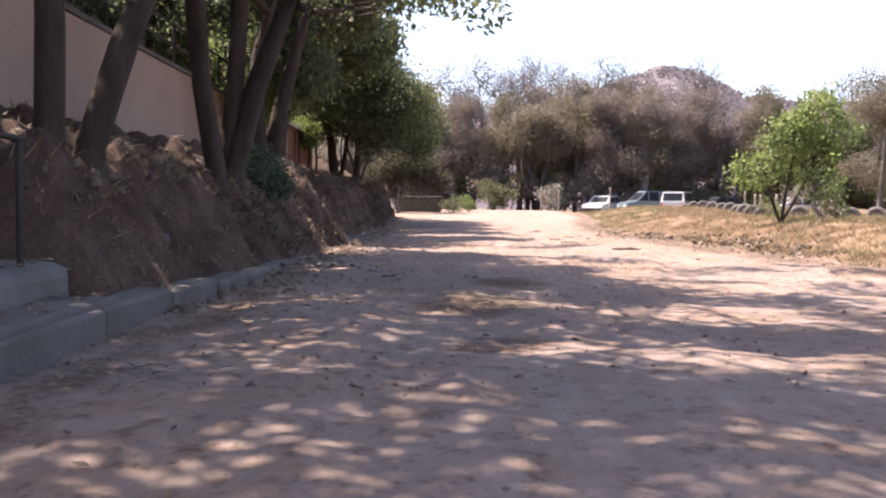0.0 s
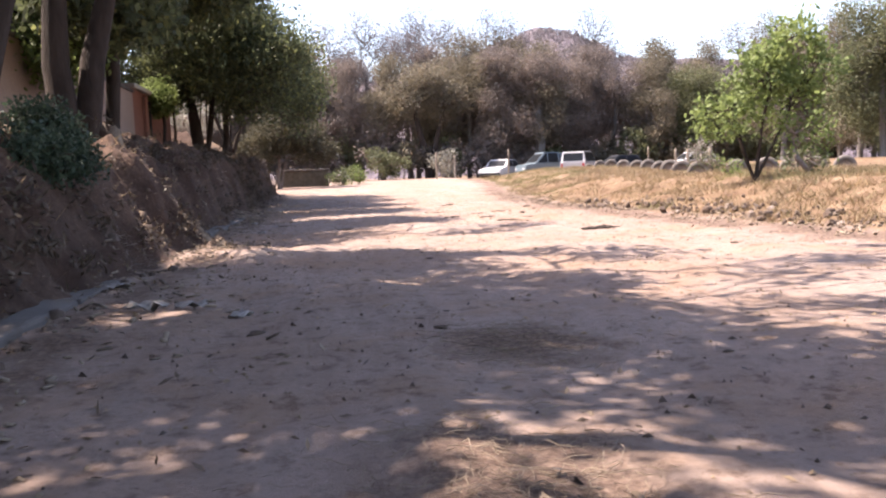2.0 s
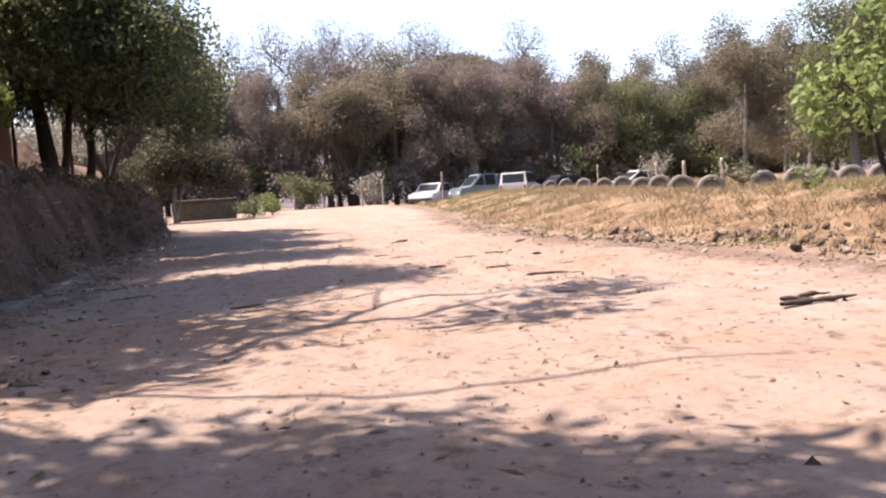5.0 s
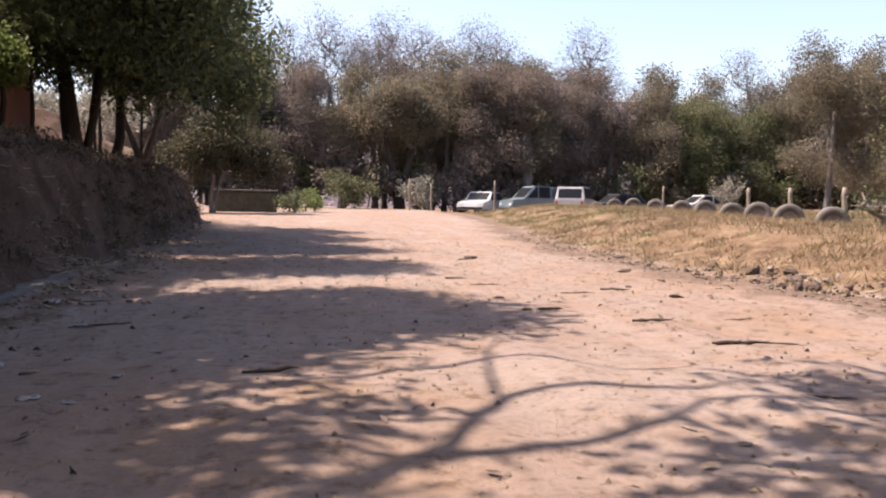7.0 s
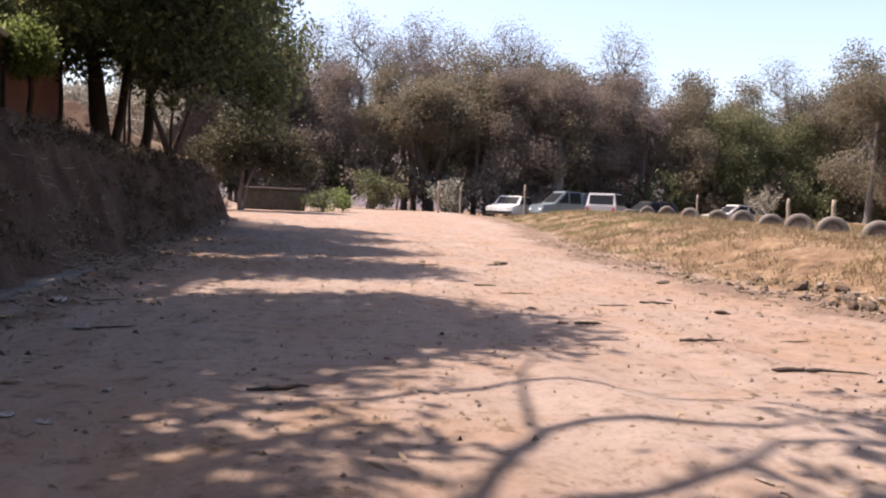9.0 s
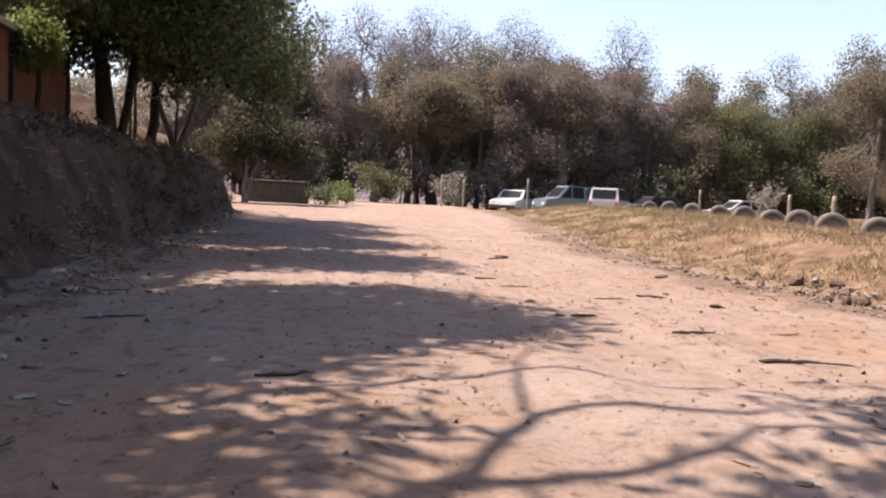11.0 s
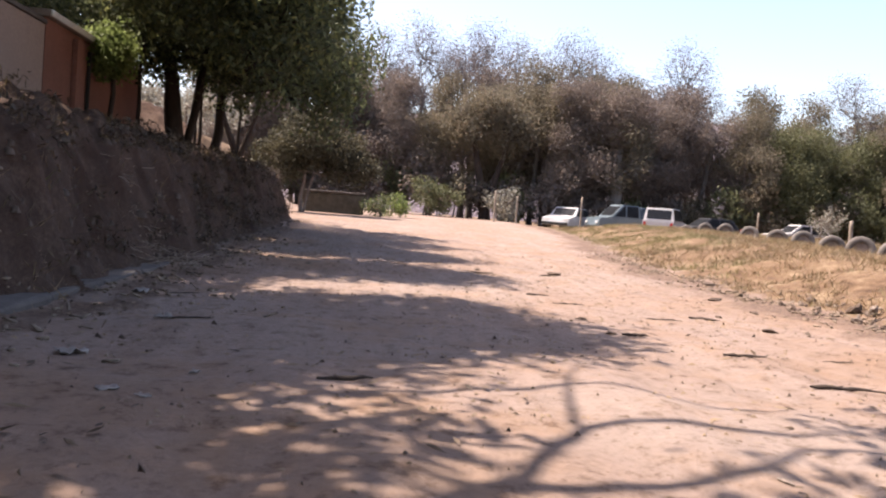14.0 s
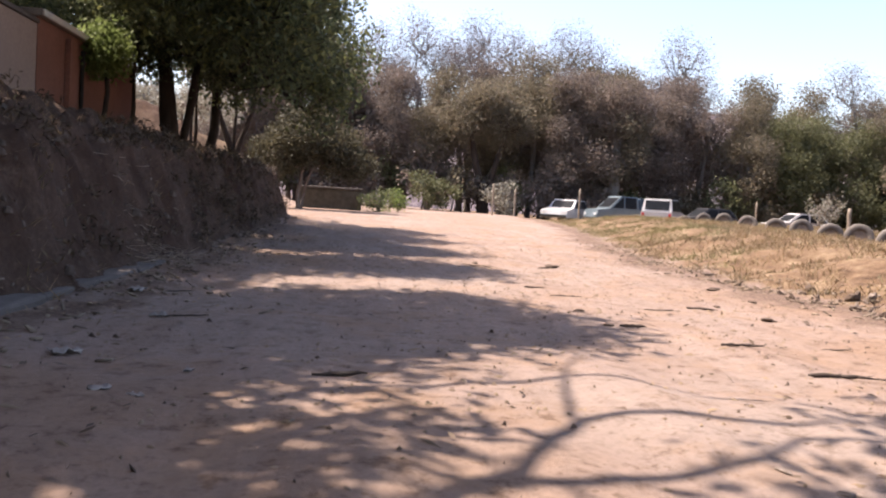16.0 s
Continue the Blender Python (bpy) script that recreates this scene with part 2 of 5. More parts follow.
# ---- mesh helpers ----
def mesh_data(name, verts, faces, mat, smooth=False):
    me = bpy.data.meshes.new(name)
    verts = np.asarray(verts, np.float32)
    faces = np.asarray(faces, np.int32)
    me.vertices.add(len(verts))
    me.vertices.foreach_set("co", verts.ravel())
    k = faces.shape[1]
    me.loops.add(faces.size)
    me.loops.foreach_set("vertex_index", faces.ravel())
    me.polygons.add(len(faces))
    me.polygons.foreach_set("loop_start", np.arange(0, faces.size, k, dtype=np.int32))
    if smooth:
        me.polygons.foreach_set("use_smooth", np.ones(len(faces), bool))
    me.update(calc_edges=True)
    me.validate()
    me.materials.append(mat)
    return me


def child(ob, parent, label=""):
    ob.parent = parent
    return tagged(ob, label)


def part(name, bm, material, parent, label="", smooth=False):
    me = bpy.data.meshes.new(name)
    bm.normal_update()
    bm.to_mesh(me)
    bm.free()
    if smooth:
        me.polygons.foreach_set("use_smooth", np.ones(len(me.polygons), bool))
    me.materials.append(material)
    ob = new(name, me)
    if parent:
        child(ob, parent, label)
    return ob


def thing(name, m, label, category, group="", kind=""):
    ob = new(name)
    ob.empty_display_size = 0.2
    ob.matrix_basis = m
    return tagged(ob, label, category, group, kind)


def box_bm(size, at=(0, 0, 0), bevel=0.0, bm=None, turn=None):
    bm = bm or bmesh.new()
    m = Matrix.Translation(at) @ (turn or Matrix()) @ Matrix.Diagonal((*size, 1))
    made = bmesh.ops.create_cube(bm, size=1, matrix=m)["verts"]
    if bevel:
        edges = list({e for v in made for e in v.link_edges})
        bmesh.ops.bevel(bm, geom=edges, offset=bevel, segments=2, affect="EDGES", profile=0.5)
    return bm


def tubes(lines, sides=6):
    """Tapered tubes along polylines: lists of (points, radii). Returns vertices and quads."""
    vs, fs, off = [], [], 0
    ang = np.linspace(0, 2 * np.pi, sides, endpoint=False)
    ca, sa = np.cos(ang), np.sin(ang)
    for pts, rad in lines:
        p = np.asarray(pts, float)
        r = np.asarray(rad, float)
        d = np.gradient(p, axis=0)
        d /= np.linalg.norm(d, axis=1, keepdims=True) + 1e-9
        ref = np.where(np.abs(d[:, 2:3]) > 0.9, [[1.0, 0, 0]], [[0, 0, 1.0]])
        u = np.cross(d, ref)
        u /= np.linalg.norm(u, axis=1, keepdims=True) + 1e-9
        w = np.cross(d, u)
        ring = p[:, None] + r[:, None, None] * (ca[None, :, None] * u[:, None] + sa[None, :, None] * w[:, None])
        vs.append(ring.reshape(-1, 3))
        k = len(p)
        i = np.arange(k - 1)[:, None] * sides + np.arange(sides)[None]
        j = np.arange(k - 1)[:, None] * sides + (np.arange(sides)[None] + 1) % sides
        fs.append(np.stack([i, j, j + sides, i + sides], -1).reshape(-1, 4) + off)
        off += k * sides
    return np.concatenate(vs), np.concatenate(fs)


def wobbly(g, a, b, k=5, sway=0.08, sag=0.0):
    a, b = np.asarray(a, float), np.asarray(b, float)
    t = np.linspace(0, 1, k)[:, None]
    p = a + (b - a) * t
    size = np.linalg.norm(b - a)
    p[1:-1] += g.normal(0, sway * size, (k - 2, 3))
    p[:, 2] -= sag * size * (t[:, 0] * (1 - t[:, 0])) * 4
    return p


def leaves(g, centres, spread, count, length, width, droop=0.3):
    """Small folded quads scattered round centres."""
    c = np.repeat(np.asarray(centres, float), count, 0)
    c = c + np.clip(g.normal(0, 1, c.shape), -1.7, 1.7) * np.asarray(spread)
    k = len(c)
    d = g.normal(0, 1, (k, 3))
    d[:, 2] -= droop * 2
    d /= np.linalg.norm(d, axis=1, keepdims=True)
    s = np.cross(d, g.normal(0, 1, (k, 3)))
    s /= np.linalg.norm(s, axis=1, keepdims=True) + 1e-9
    L = length * g.uniform(0.6, 1.3, (k, 1))
    W = width * g.uniform(0.6, 1.3, (k, 1))
    v = np.stack([c - d * L / 2, c + s * W / 2 - d * L * 0.08, c + d * L / 2, c - s * W / 2 - d * L * 0.08], 1)
    return v.reshape(-1, 3), np.arange(k * 4).reshape(-1, 4)


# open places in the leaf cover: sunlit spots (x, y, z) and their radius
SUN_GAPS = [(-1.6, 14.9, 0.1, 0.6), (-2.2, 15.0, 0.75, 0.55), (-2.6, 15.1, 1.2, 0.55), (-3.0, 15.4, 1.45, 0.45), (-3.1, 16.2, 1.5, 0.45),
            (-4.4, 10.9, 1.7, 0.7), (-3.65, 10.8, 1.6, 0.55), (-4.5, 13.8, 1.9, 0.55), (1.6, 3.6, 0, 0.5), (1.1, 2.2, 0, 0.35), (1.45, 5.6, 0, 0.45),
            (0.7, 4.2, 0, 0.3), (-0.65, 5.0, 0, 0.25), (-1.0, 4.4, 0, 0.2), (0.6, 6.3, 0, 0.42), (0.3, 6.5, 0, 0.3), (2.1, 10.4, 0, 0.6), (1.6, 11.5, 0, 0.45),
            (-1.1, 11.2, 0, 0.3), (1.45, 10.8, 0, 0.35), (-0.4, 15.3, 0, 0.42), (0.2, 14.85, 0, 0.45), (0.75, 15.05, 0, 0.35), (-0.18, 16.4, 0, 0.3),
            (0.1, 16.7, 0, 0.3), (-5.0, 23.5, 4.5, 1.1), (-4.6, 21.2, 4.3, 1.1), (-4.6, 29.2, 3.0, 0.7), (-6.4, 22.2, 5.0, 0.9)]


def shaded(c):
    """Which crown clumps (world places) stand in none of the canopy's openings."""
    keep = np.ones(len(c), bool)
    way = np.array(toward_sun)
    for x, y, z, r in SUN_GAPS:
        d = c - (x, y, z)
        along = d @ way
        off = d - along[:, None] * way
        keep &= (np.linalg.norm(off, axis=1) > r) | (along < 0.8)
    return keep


def tree(name, at, label, seed, trunk, blobs, leaf, bark=BARK, clumps=40, per_clump=60, clump_size=0.28, leaf_size=(0.13, 0.055),
         droop=0.35, group="", twig_r=0.012, fill=0.5, kind_word="tree", hollow=0.45):
    """trunk: lines of (points, radii) from the base; blobs: crown masses (centre, radii, share of the clumps)."""
    g = np.random.default_rng(seed)
    root = thing(name, Matrix.Translation(at), label, kind_word, group)
    for line in trunk:
        v, f = tubes([line], 10)
        v = v + g.normal(0, 0.006, v.shape)
        child(new("trunk", mesh_data("trunk", v, f, bark, True)), root)
    all_c = []
    ends = np.array([ln[0][-1] for ln in trunk], float)
    rad = np.array([ln[1][-1] for ln in trunk])
    for centre, radii, share in blobs:
        centre, radii = np.asarray(centre, float), np.asarray(radii, float)
        k = int(np.argmin(np.linalg.norm(ends - centre, axis=1)))
        r0 = min(rad[k] * 0.75, 0.025 + 0.3 * share)
        limb = wobbly(g, ends[k], centre, 6, 0.06)
        limbs = [(limb, np.linspace(r0, r0 * 0.25, 6))]
        m = max(3, int(clumps * share))
        q = g.normal(0, 1, (m, 3))
        q /= np.linalg.norm(q, axis=1, keepdims=True)
        c = centre + q * radii * (g.uniform(hollow, 1.0, (m, 1)) ** fill)
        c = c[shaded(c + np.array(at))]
        for e in c:
            start = limb[g.integers(2, 6)]
            limbs.append((wobbly(g, start, e, 4, 0.07, 0.03), np.linspace(max(r0 * 0.28, twig_r * 1.6), twig_r * 0.6, 4)))
        all_c.append(c)
        v, f = tubes(limbs, 5)
        child(new("bough", mesh_data("bough", v, f, bark, True)), root)
    v, f = leaves(g, np.concatenate(all_c), clump_size, per_clump, *leaf_size, droop)
    child(new("crown", mesh_data("crown", v, f, leaf)), root)
    return root


# ---- the lie of the land ----
def smooth_step(a, b, x):
    t = np.clip((x - a) / (b - a), 0, 1)
    return t * t * (3 - 2 * t)


def waves(x, y, seed, scale):
    """Cheap smooth noise from a few sines, about -1 to 1."""
    g = np.random.default_rng(seed)
    out = 0
    for _ in range(7):
        a, p, k = g.uniform(0, 2 * np.pi), g.uniform(0, 2 * np.pi), g.uniform(0.5, 1.9) / scale
        out = out + np.sin((np.cos(a) * x + np.sin(a) * y) * k * 2 * np.pi + p)
    return out / 3.2


VERGE_Y = [-20, 0, 10, 16, 20, 24, 28, 34, 42, 50, 58, 70]
VERGE_X = [7.0, 6.4, 5.8, 5.5, 5.4, 5.4, 5.6, 6.4, 7.8, 8.8, 9.4, 9.8]
BANK_X = -1.98


def verge_edge(y):
    return np.interp(y, VERGE_Y, VERGE_X)


def road_height(y):
    return 0.30 * smooth_step(22, 44, y) + 0.30 * smooth_step(36, 62, y)


def bank_foot(y):
    foot = BANK_X + 0.10 * waves(0 * y, y, 3, 2.3) + 0.05 * waves(0 * y, y, 4, 0.7)
    foot = foot + 0.38 * np.exp(-((y - 15.0) / 0.55) ** 2) - 0.30 * np.exp(-((y - 16.6) / 1.0) ** 2)
    return foot - 7.0 * smooth_step(39.2, 42.5, y)


def land(x, y):
    """Height of the ground, and how much of it is verge, bank, litter and pale soil with painted sunlight."""
    base = road_height(y)
    near = 1 - smooth_step(30, 60, y)
    z = base + near * (0.02 * waves(x, y, 11, 2.6) + 0.007 * waves(x, y, 12, 0.55) + 0.012 * waves(x * 1.0, y * 0.2, 13, 1.0))
    e = verge_edge(y) + 0.25 * waves(x * 0, y, 21, 3.0)
    up = smooth_step(0.0, 3.2, x - e)
    z = z + up * (0.52 - 0.02 * np.clip(y - 45, 0, 20)) + near * smooth_step(0, 1, x - e) * (0.022 * waves(x, y, 22, 2.2) + 0.014 * waves(x, y, 23, 0.4))
    verge = np.clip(0.5 + (x - e - 0.35) * 0.7, 0, 1)
    litter = np.clip(0.85 - np.abs(x - e + 0.2) * 0.65, 0, 1) * 0.85
    foot = bank_foot(y)
    into = foot - x
    crest = np.interp(y, [-20, 3, 5, 12, 18, 22, 34, 40, 44], [0.5, 0.75, 1.05, 1.12, 1.25, 1.4, 1.42, 1.32, 0.6])
    steep = np.interp(y, [0, 14, 20, 40], [0.95, 0.85, 0.75, 0.6])
    rise = crest * smooth_step(0, 1, into / steep) + np.clip(into - steep, 0, 2.4) * np.interp(y, [0, 22, 30, 42], [0.36, 0.3, 0.18, 0.0])
    lumps = smooth_step(0.05, 0.5, into) * (1 - smooth_step(2.6, 3.2, into))
    rise = rise + lumps * (0.12 * waves(x * 1.5, y, 31, 1.1) + (1 - 0.75 * smooth_step(0.8, 1.4, into)) * (0.045 * waves(x * 2.2, y, 32, 0.75) + 0.022 * waves(x * 3, y, 33, 0.3)))
    cut = np.where((y < 4.75) & (x > -3.4), 0.0, 1.0)
    z = z + np.where(into > 0, rise, 0) * cut
    slope = smooth_step(2.8, 7.0, -x) * smooth_step(38.0, 42.5, y) * (1 - smooth_step(54, 62, y))
    z = z + 2.9 * slope
    verge = np.maximum(verge, np.clip(slope * 3, 0, 1))
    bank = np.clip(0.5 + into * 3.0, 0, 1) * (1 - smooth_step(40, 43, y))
    litter = np.maximum(litter, np.clip(0.62 - np.abs(into + 0.35) * 0.9, 0, 1))
    # pale soil on spur and crest, its colour also lifted as if sunlit
    pale = (0.8 + 0.35 * waves(x, y, 44, 0.35)) * np.exp(-(((y - 15.1 + into * -0.9) / 0.16) ** 2)) * (into > -0.5) * (into < 2.2)
    pale = pale + 0.55 * np.exp(-(((into - 1.35) / 0.3) ** 2)) * np.clip(waves(x, y, 41, 1.7), 0, 1)
    spur = np.exp(-(((y - 15.1 + into * -0.9) / 0.17) ** 2)) * smooth_step(-0.35, 0.2, into) * (1 - smooth_step(1.6, 2.4, into))
    z = z + 0.3 * spur * (1 + 0.45 * waves(x, y, 43, 0.45) + 0.2 * waves(x, y, 45, 0.2))
    lot = smooth_step(48, 55, y) * smooth_step(8.5, 11.5, x)
    z = z * (1 - lot) + 0.33 * lot
    patch = np.exp(-(((x - 0.25) / 0.6) ** 2 + ((y - 6.1) / 0.9) ** 2)) + np.exp(-(((x - 0.3) / 0.4) ** 2 + ((y - 4.3) / 0.4) ** 2)) + np.exp(-(((x - 0.65) / 0.5) ** 2 + ((y - 8.0) / 0.5) ** 2))
    litter = np.maximum(litter, 0.8 * patch)
    return z, verge, bank, litter, pale


def axis_steps(*spans):
    out = []
    for a, b, step in spans:
        out += list(np.arange(a, b, step))
    return np.array(out + [spans[-1][1]])


def build_ground():
    xs = axis_steps((-1500, -200, 130), (-200, -40, 16), (-40, -7, 1.5), (-7, -4.8, 0.2), (-4.8, -3.2, 0.08), (-3.2, -1.2, 0.055), (-1.2, 7, 0.1), (7, 14, 0.2), (14, 40, 1.3), (40, 200, 16), (200, 1500, 130))
    ys = axis_steps((-1500, -200, 130), (-200, -20, 18), (-20, 0, 1.0), (0, 26, 0.09), (26, 46, 0.18), (46, 70, 0.8), (70, 200, 13), (200, 1500, 130))
    X, Y = np.meshgrid(xs, ys)
    Z, verge, bank, litter, pale = land(X, Y)
    k, m = len(xs), len(ys)
    i = (np.arange(m - 1)[:, None] * k + np.arange(k - 1)[None]).ravel()
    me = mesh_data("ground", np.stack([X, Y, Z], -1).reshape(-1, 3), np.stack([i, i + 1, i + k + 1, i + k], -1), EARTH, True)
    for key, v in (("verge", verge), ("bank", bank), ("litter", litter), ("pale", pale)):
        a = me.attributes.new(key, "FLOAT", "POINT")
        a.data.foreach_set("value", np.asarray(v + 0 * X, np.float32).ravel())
    return tagged(new("ground", me), "sandy dirt road with an eroded earth bank and a dry grass verge", "ground", kind="structure")


build_ground()


def height(x, y):
    return float(land(np.array(float(x)), np.array(float(y)))[0])


# ---- hill far behind ----
def build_hill():
    xs, ys = np.linspace(-250, 520, 120), np.linspace(300, 560, 44)
    X, Y = np.meshgrid(xs, ys)
    ridge = np.interp(X, [-250, -60, 30, 62, 88, 104, 114, 124, 141, 160, 200, 300, 420, 520], [12, 30, 52, 59, 66, 72.5, 75, 72.5, 63, 58.5, 58, 50, 34, 10])
    across = np.cos(np.clip((Y - 410) / 110, -1, 1) * np.pi / 2) ** 0.8
    Z = -4 + ridge * across * (1 + 0.03 * waves(X, Y, 51, 40)) + 1.2 * waves(X, Y, 52, 14) * across
    k, m = len(xs), len(ys)
    i = (np.arange(m - 1)[:, None] * k + np.arange(k - 1)[None]).ravel()
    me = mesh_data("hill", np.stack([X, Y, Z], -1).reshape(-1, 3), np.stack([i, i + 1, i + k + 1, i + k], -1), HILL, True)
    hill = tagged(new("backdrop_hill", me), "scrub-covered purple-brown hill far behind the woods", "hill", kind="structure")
    g = np.random.default_rng(8)
    px = g.uniform(0, 240, 900)
    py = g.uniform(340, 412, 900)
    pz = -4 + np.interp(px, [0, 30, 62, 88, 104, 114, 124, 141, 160, 200, 300], [40, 52, 59, 66, 72.5, 75, 72.5, 63, 58.5, 58, 50]) * np.cos(np.clip((py - 410) / 110, -1, 1) * np.pi / 2) ** 0.8
    # scrub in the lilac leaf colour, which has haze painted in
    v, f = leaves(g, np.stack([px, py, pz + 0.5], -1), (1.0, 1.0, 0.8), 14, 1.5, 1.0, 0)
    tagged(new("hill_scrub", mesh_data("hill_scrub", v, f, LEAF_LILAC)), "dry scrub on the far hill, tinted lilac for haze", "scrub", kind="stuff")


build_hill()


# ---- walls and buildings on the bank ----
def wall_run(name, x, y0, y1, z0, z1, thick, mat, label):
    bm = box_bm((thick, y1 - y0, z1 - z0), (x - thick / 2, (y0 + y1) / 2, (z0 + z1) / 2), 0.015)
    ob = part(name, bm, mat, None)
    return tagged(ob, label, "wall", kind="structure")


retaining = wall_run("wall_retaining", -5.0, -6, 26.8, 0.6, 3.28, 0.3, PLASTER, "beige plastered retaining wall above the earth bank")
part("coping", box_bm((0.38, 32.8, 0.07), (-5.15, 10.4, 3.317), 0.012), CONCRETE, retaining, "concrete coping")
tagged(part("terrace", box_bm((5.4, 32.7, 0.5), (-8.05, 10.35, 2.99), 0.0), CONCRETE, None), "concrete terrace behind the retaining wall", "terrace", kind="structure")


def railing(at, length, label):
    root = thing("railing", Matrix.Translation(at), label, "railing")
    for k, z in enumerate((0.08, 0.45, 0.82)):
        v, f = tubes([([(0, 0, z), (0, length / 2, z), (0, length, z)], [0.024] * 3)], 8)
        child(new("rail", mesh_data("rail", v, f, IRON, True)), root)
    posts = int(length / 1.6)
    v, f = tubes([([(0, 0, 0), (0, 0, 0.42), (0, 0, 0.84)], [0.026] * 3)], 8)
    me = mesh_data("post", v, f, IRON, True)
    for k in range(posts + 1):
        p = new("post", me)
        p.location = (0, k * length / posts, 0)
        child(p, root)
    return root


railing((-5.15, -2.0, 3.352), 24.0, "dark iron railing along the top of the retaining wall")


def house(name, x0, x1, y0, y1, z0, z1, mat, label, eave=0.35, windows=()):
    root = thing(name, Matrix.Translation(((x0 + x1) / 2, (y0 + y1) / 2, z0)), label, "house")
    w, d, h = x1 - x0, y1 - y0, z1 - z0
    bm = bmesh.new()
    for size, at in (((0.25, d, h), (w / 2 - 0.125, 0, h / 2)), ((0.25, d, h), (-w / 2 + 0.125, 0, h / 2)),
                     ((w - 0.5, 0.25, h), (0, d / 2 - 0.125, h / 2)), ((w - 0.5, 0.25, h), (0, -d / 2 + 0.125, h / 2))):
        box_bm(size, at, 0.0, bm)
    part("wall", bm, mat, root)
    roof = part("roof", box_bm((w + 2 * eave, d + 2 * eave, 0.12), (0, 0, h + 0.06), 0.02), ROOF, root, "sheet metal roof")
    part("fascia", box_bm((0.03, d + 2 * eave, 0.1), (w / 2 + eave + 0.017, 0, h + 0.06), 0.006), FLASHING, roof, "white metal edge")
    for wy, wz, ww, wh in windows:
        win = part("window", box_bm((0.06, ww, wh), (w / 2 + 0.032, wy, wz), 0.01), FLASHING, root)
        part("pane", box_bm((0.02, ww - 0.12, wh - 0.12), (w / 2 + 0.075, wy, wz)), GLASS, win)
    return root


house("cream_house", -17, -9.2, -3.0, 30.0, 3.244, 7.0, CREAM, "cream plastered house on the terrace under trees", 0.5)
red_house = house("terracotta_house", -8.9, -5.05, 26.95, 32.4, 0.7, 3.42, TERRACOTTA, "terracotta plastered house with a white roof edge", 0.1)

part("pilaster", box_bm((0.09, 0.32, 2.6), (1.975, -1.35, 1.32), 0.01), TERRACOTTA, red_house)
part("drainpipe", box_bm((0.07, 0.07, 2.4), (1.97, -0.75, 1.35), 0.02), IRON, red_house, "dark drainpipe")

# ---- steps, kerb and handrail at the foot of the bank ----
def rough_block(size, at, bevel, seed, rough=0.012, cell=0.16):
    """A worn cast block: bevelled, cut into cells and pushed about."""
    bm = box_bm(size, (0, 0, 0), bevel)
    for axis in range(3):
        n = int(size[axis] / cell)
        for k in range(1, n):
            no = [0, 0, 0]
            no[axis] = 1
            co = [0, 0, 0]
            co[axis] = -size[axis] / 2 + size[axis] * k / n
            bmesh.ops.bisect_plane(bm, geom=list(bm.verts) + list(bm.edges) + list(bm.faces), plane_co=co, plane_no=no)
    for v in bm.verts:
        q = v.co + Vector((seed * 3.1, seed * 1.7, 0))
        v.co += v.normal * (noise.noise(q * 2.3) * rough * 1.6 + noise.noise(q * 7.0) * rough * 0.8)
        v.co += Vector(at)
    return bm


def build_kerb():
    root = thing("kerb", Matrix.Translation((BANK_X, 0, 0)), "worn grey concrete kerb along the foot of the bank", "kerb", kind="structure")
    g = np.random.default_rng(5)
    for start, stop in ((-6.0, 10.8), (16.8, 22.4)):
        y = start
        while y < stop:
            n = 1.15
            h = float(np.interp(y, [4.5, 6, 8, 10.5, 16, 22], [0.17, 0.12, 0.06, 0.05, 0.06, 0.04]))
            part("kerb_stone", rough_block((0.24, n - 0.02, h + 0.3), (-0.04 + g.normal(0, 0.014), y + n / 2, h / 2 - 0.15 + g.normal(0, 0.006)), 0.025, y), CONCRETE, root)
            y += n
    return root


build_kerb()
steps = thing("concrete_steps", Matrix.Translation((-2.2, 0, 0)), "grey concrete steps up the bank with leaf litter", "steps", kind="structure")
part("step", rough_block((0.45, 8.6, 0.6), (0.02, 0.35, -0.1), 0.03, 2, 0.014, 0.22), CONCRETE, steps)
part("step", rough_block((1.5, 9.0, 0.8), (-0.83, 0.32, -0.0), 0.09, 5, 0.022, 0.25), CONCRETE, steps)


def handrail(at):
    root = thing("handrail", Matrix.Translation(at), "thin black iron handrail on the concrete steps", "handrail")
    v, f = tubes([([(0, 0, 0), (0, 0, 0.35), (0, 0, 0.70)], [0.019] * 3)], 8)
    me = mesh_data("post", v, f, IRON, True)
    for y in (0, -1.4, -2.8):
        p = new("post", me)
        p.location = (0, y, 0)
        child(p, root)
    v, f = tubes([([(0, 0.02, 0.695), (0, -1.4, 0.73), (0, -3.2, 0.78)], [0.019] * 3)], 8)
    child(new("rail", mesh_data("rail", v, f, IRON, True)), root)


handrail((-2.36, 4.3, 0.398))


# ---- trees on the bank ----
def near_tree(at, seed, lines, blobs, label, **kw):
    x, y = at
    return tree("tree", (x, y, height(x, y) - 0.22), label, seed, lines, blobs, LEAF_DARK, BARK, group="trees on the bank", **kw)


SHADY = dict(clumps=125, per_clump=125, clump_size=0.27, leaf_size=(0.17, 0.08))
DENSE = dict(clumps=165, per_clump=125, clump_size=0.28, leaf_size=(0.17, 0.08))
AIRY = dict(clumps=84, per_clump=150, clump_size=0.25, leaf_size=(0.17, 0.08))


def stem(points, r0, r1):
    return (points, list(np.linspace(r0 * 1.35, r0, 2)) + list(np.linspace(r0 * 0.95, r1, len(points) - 2)))


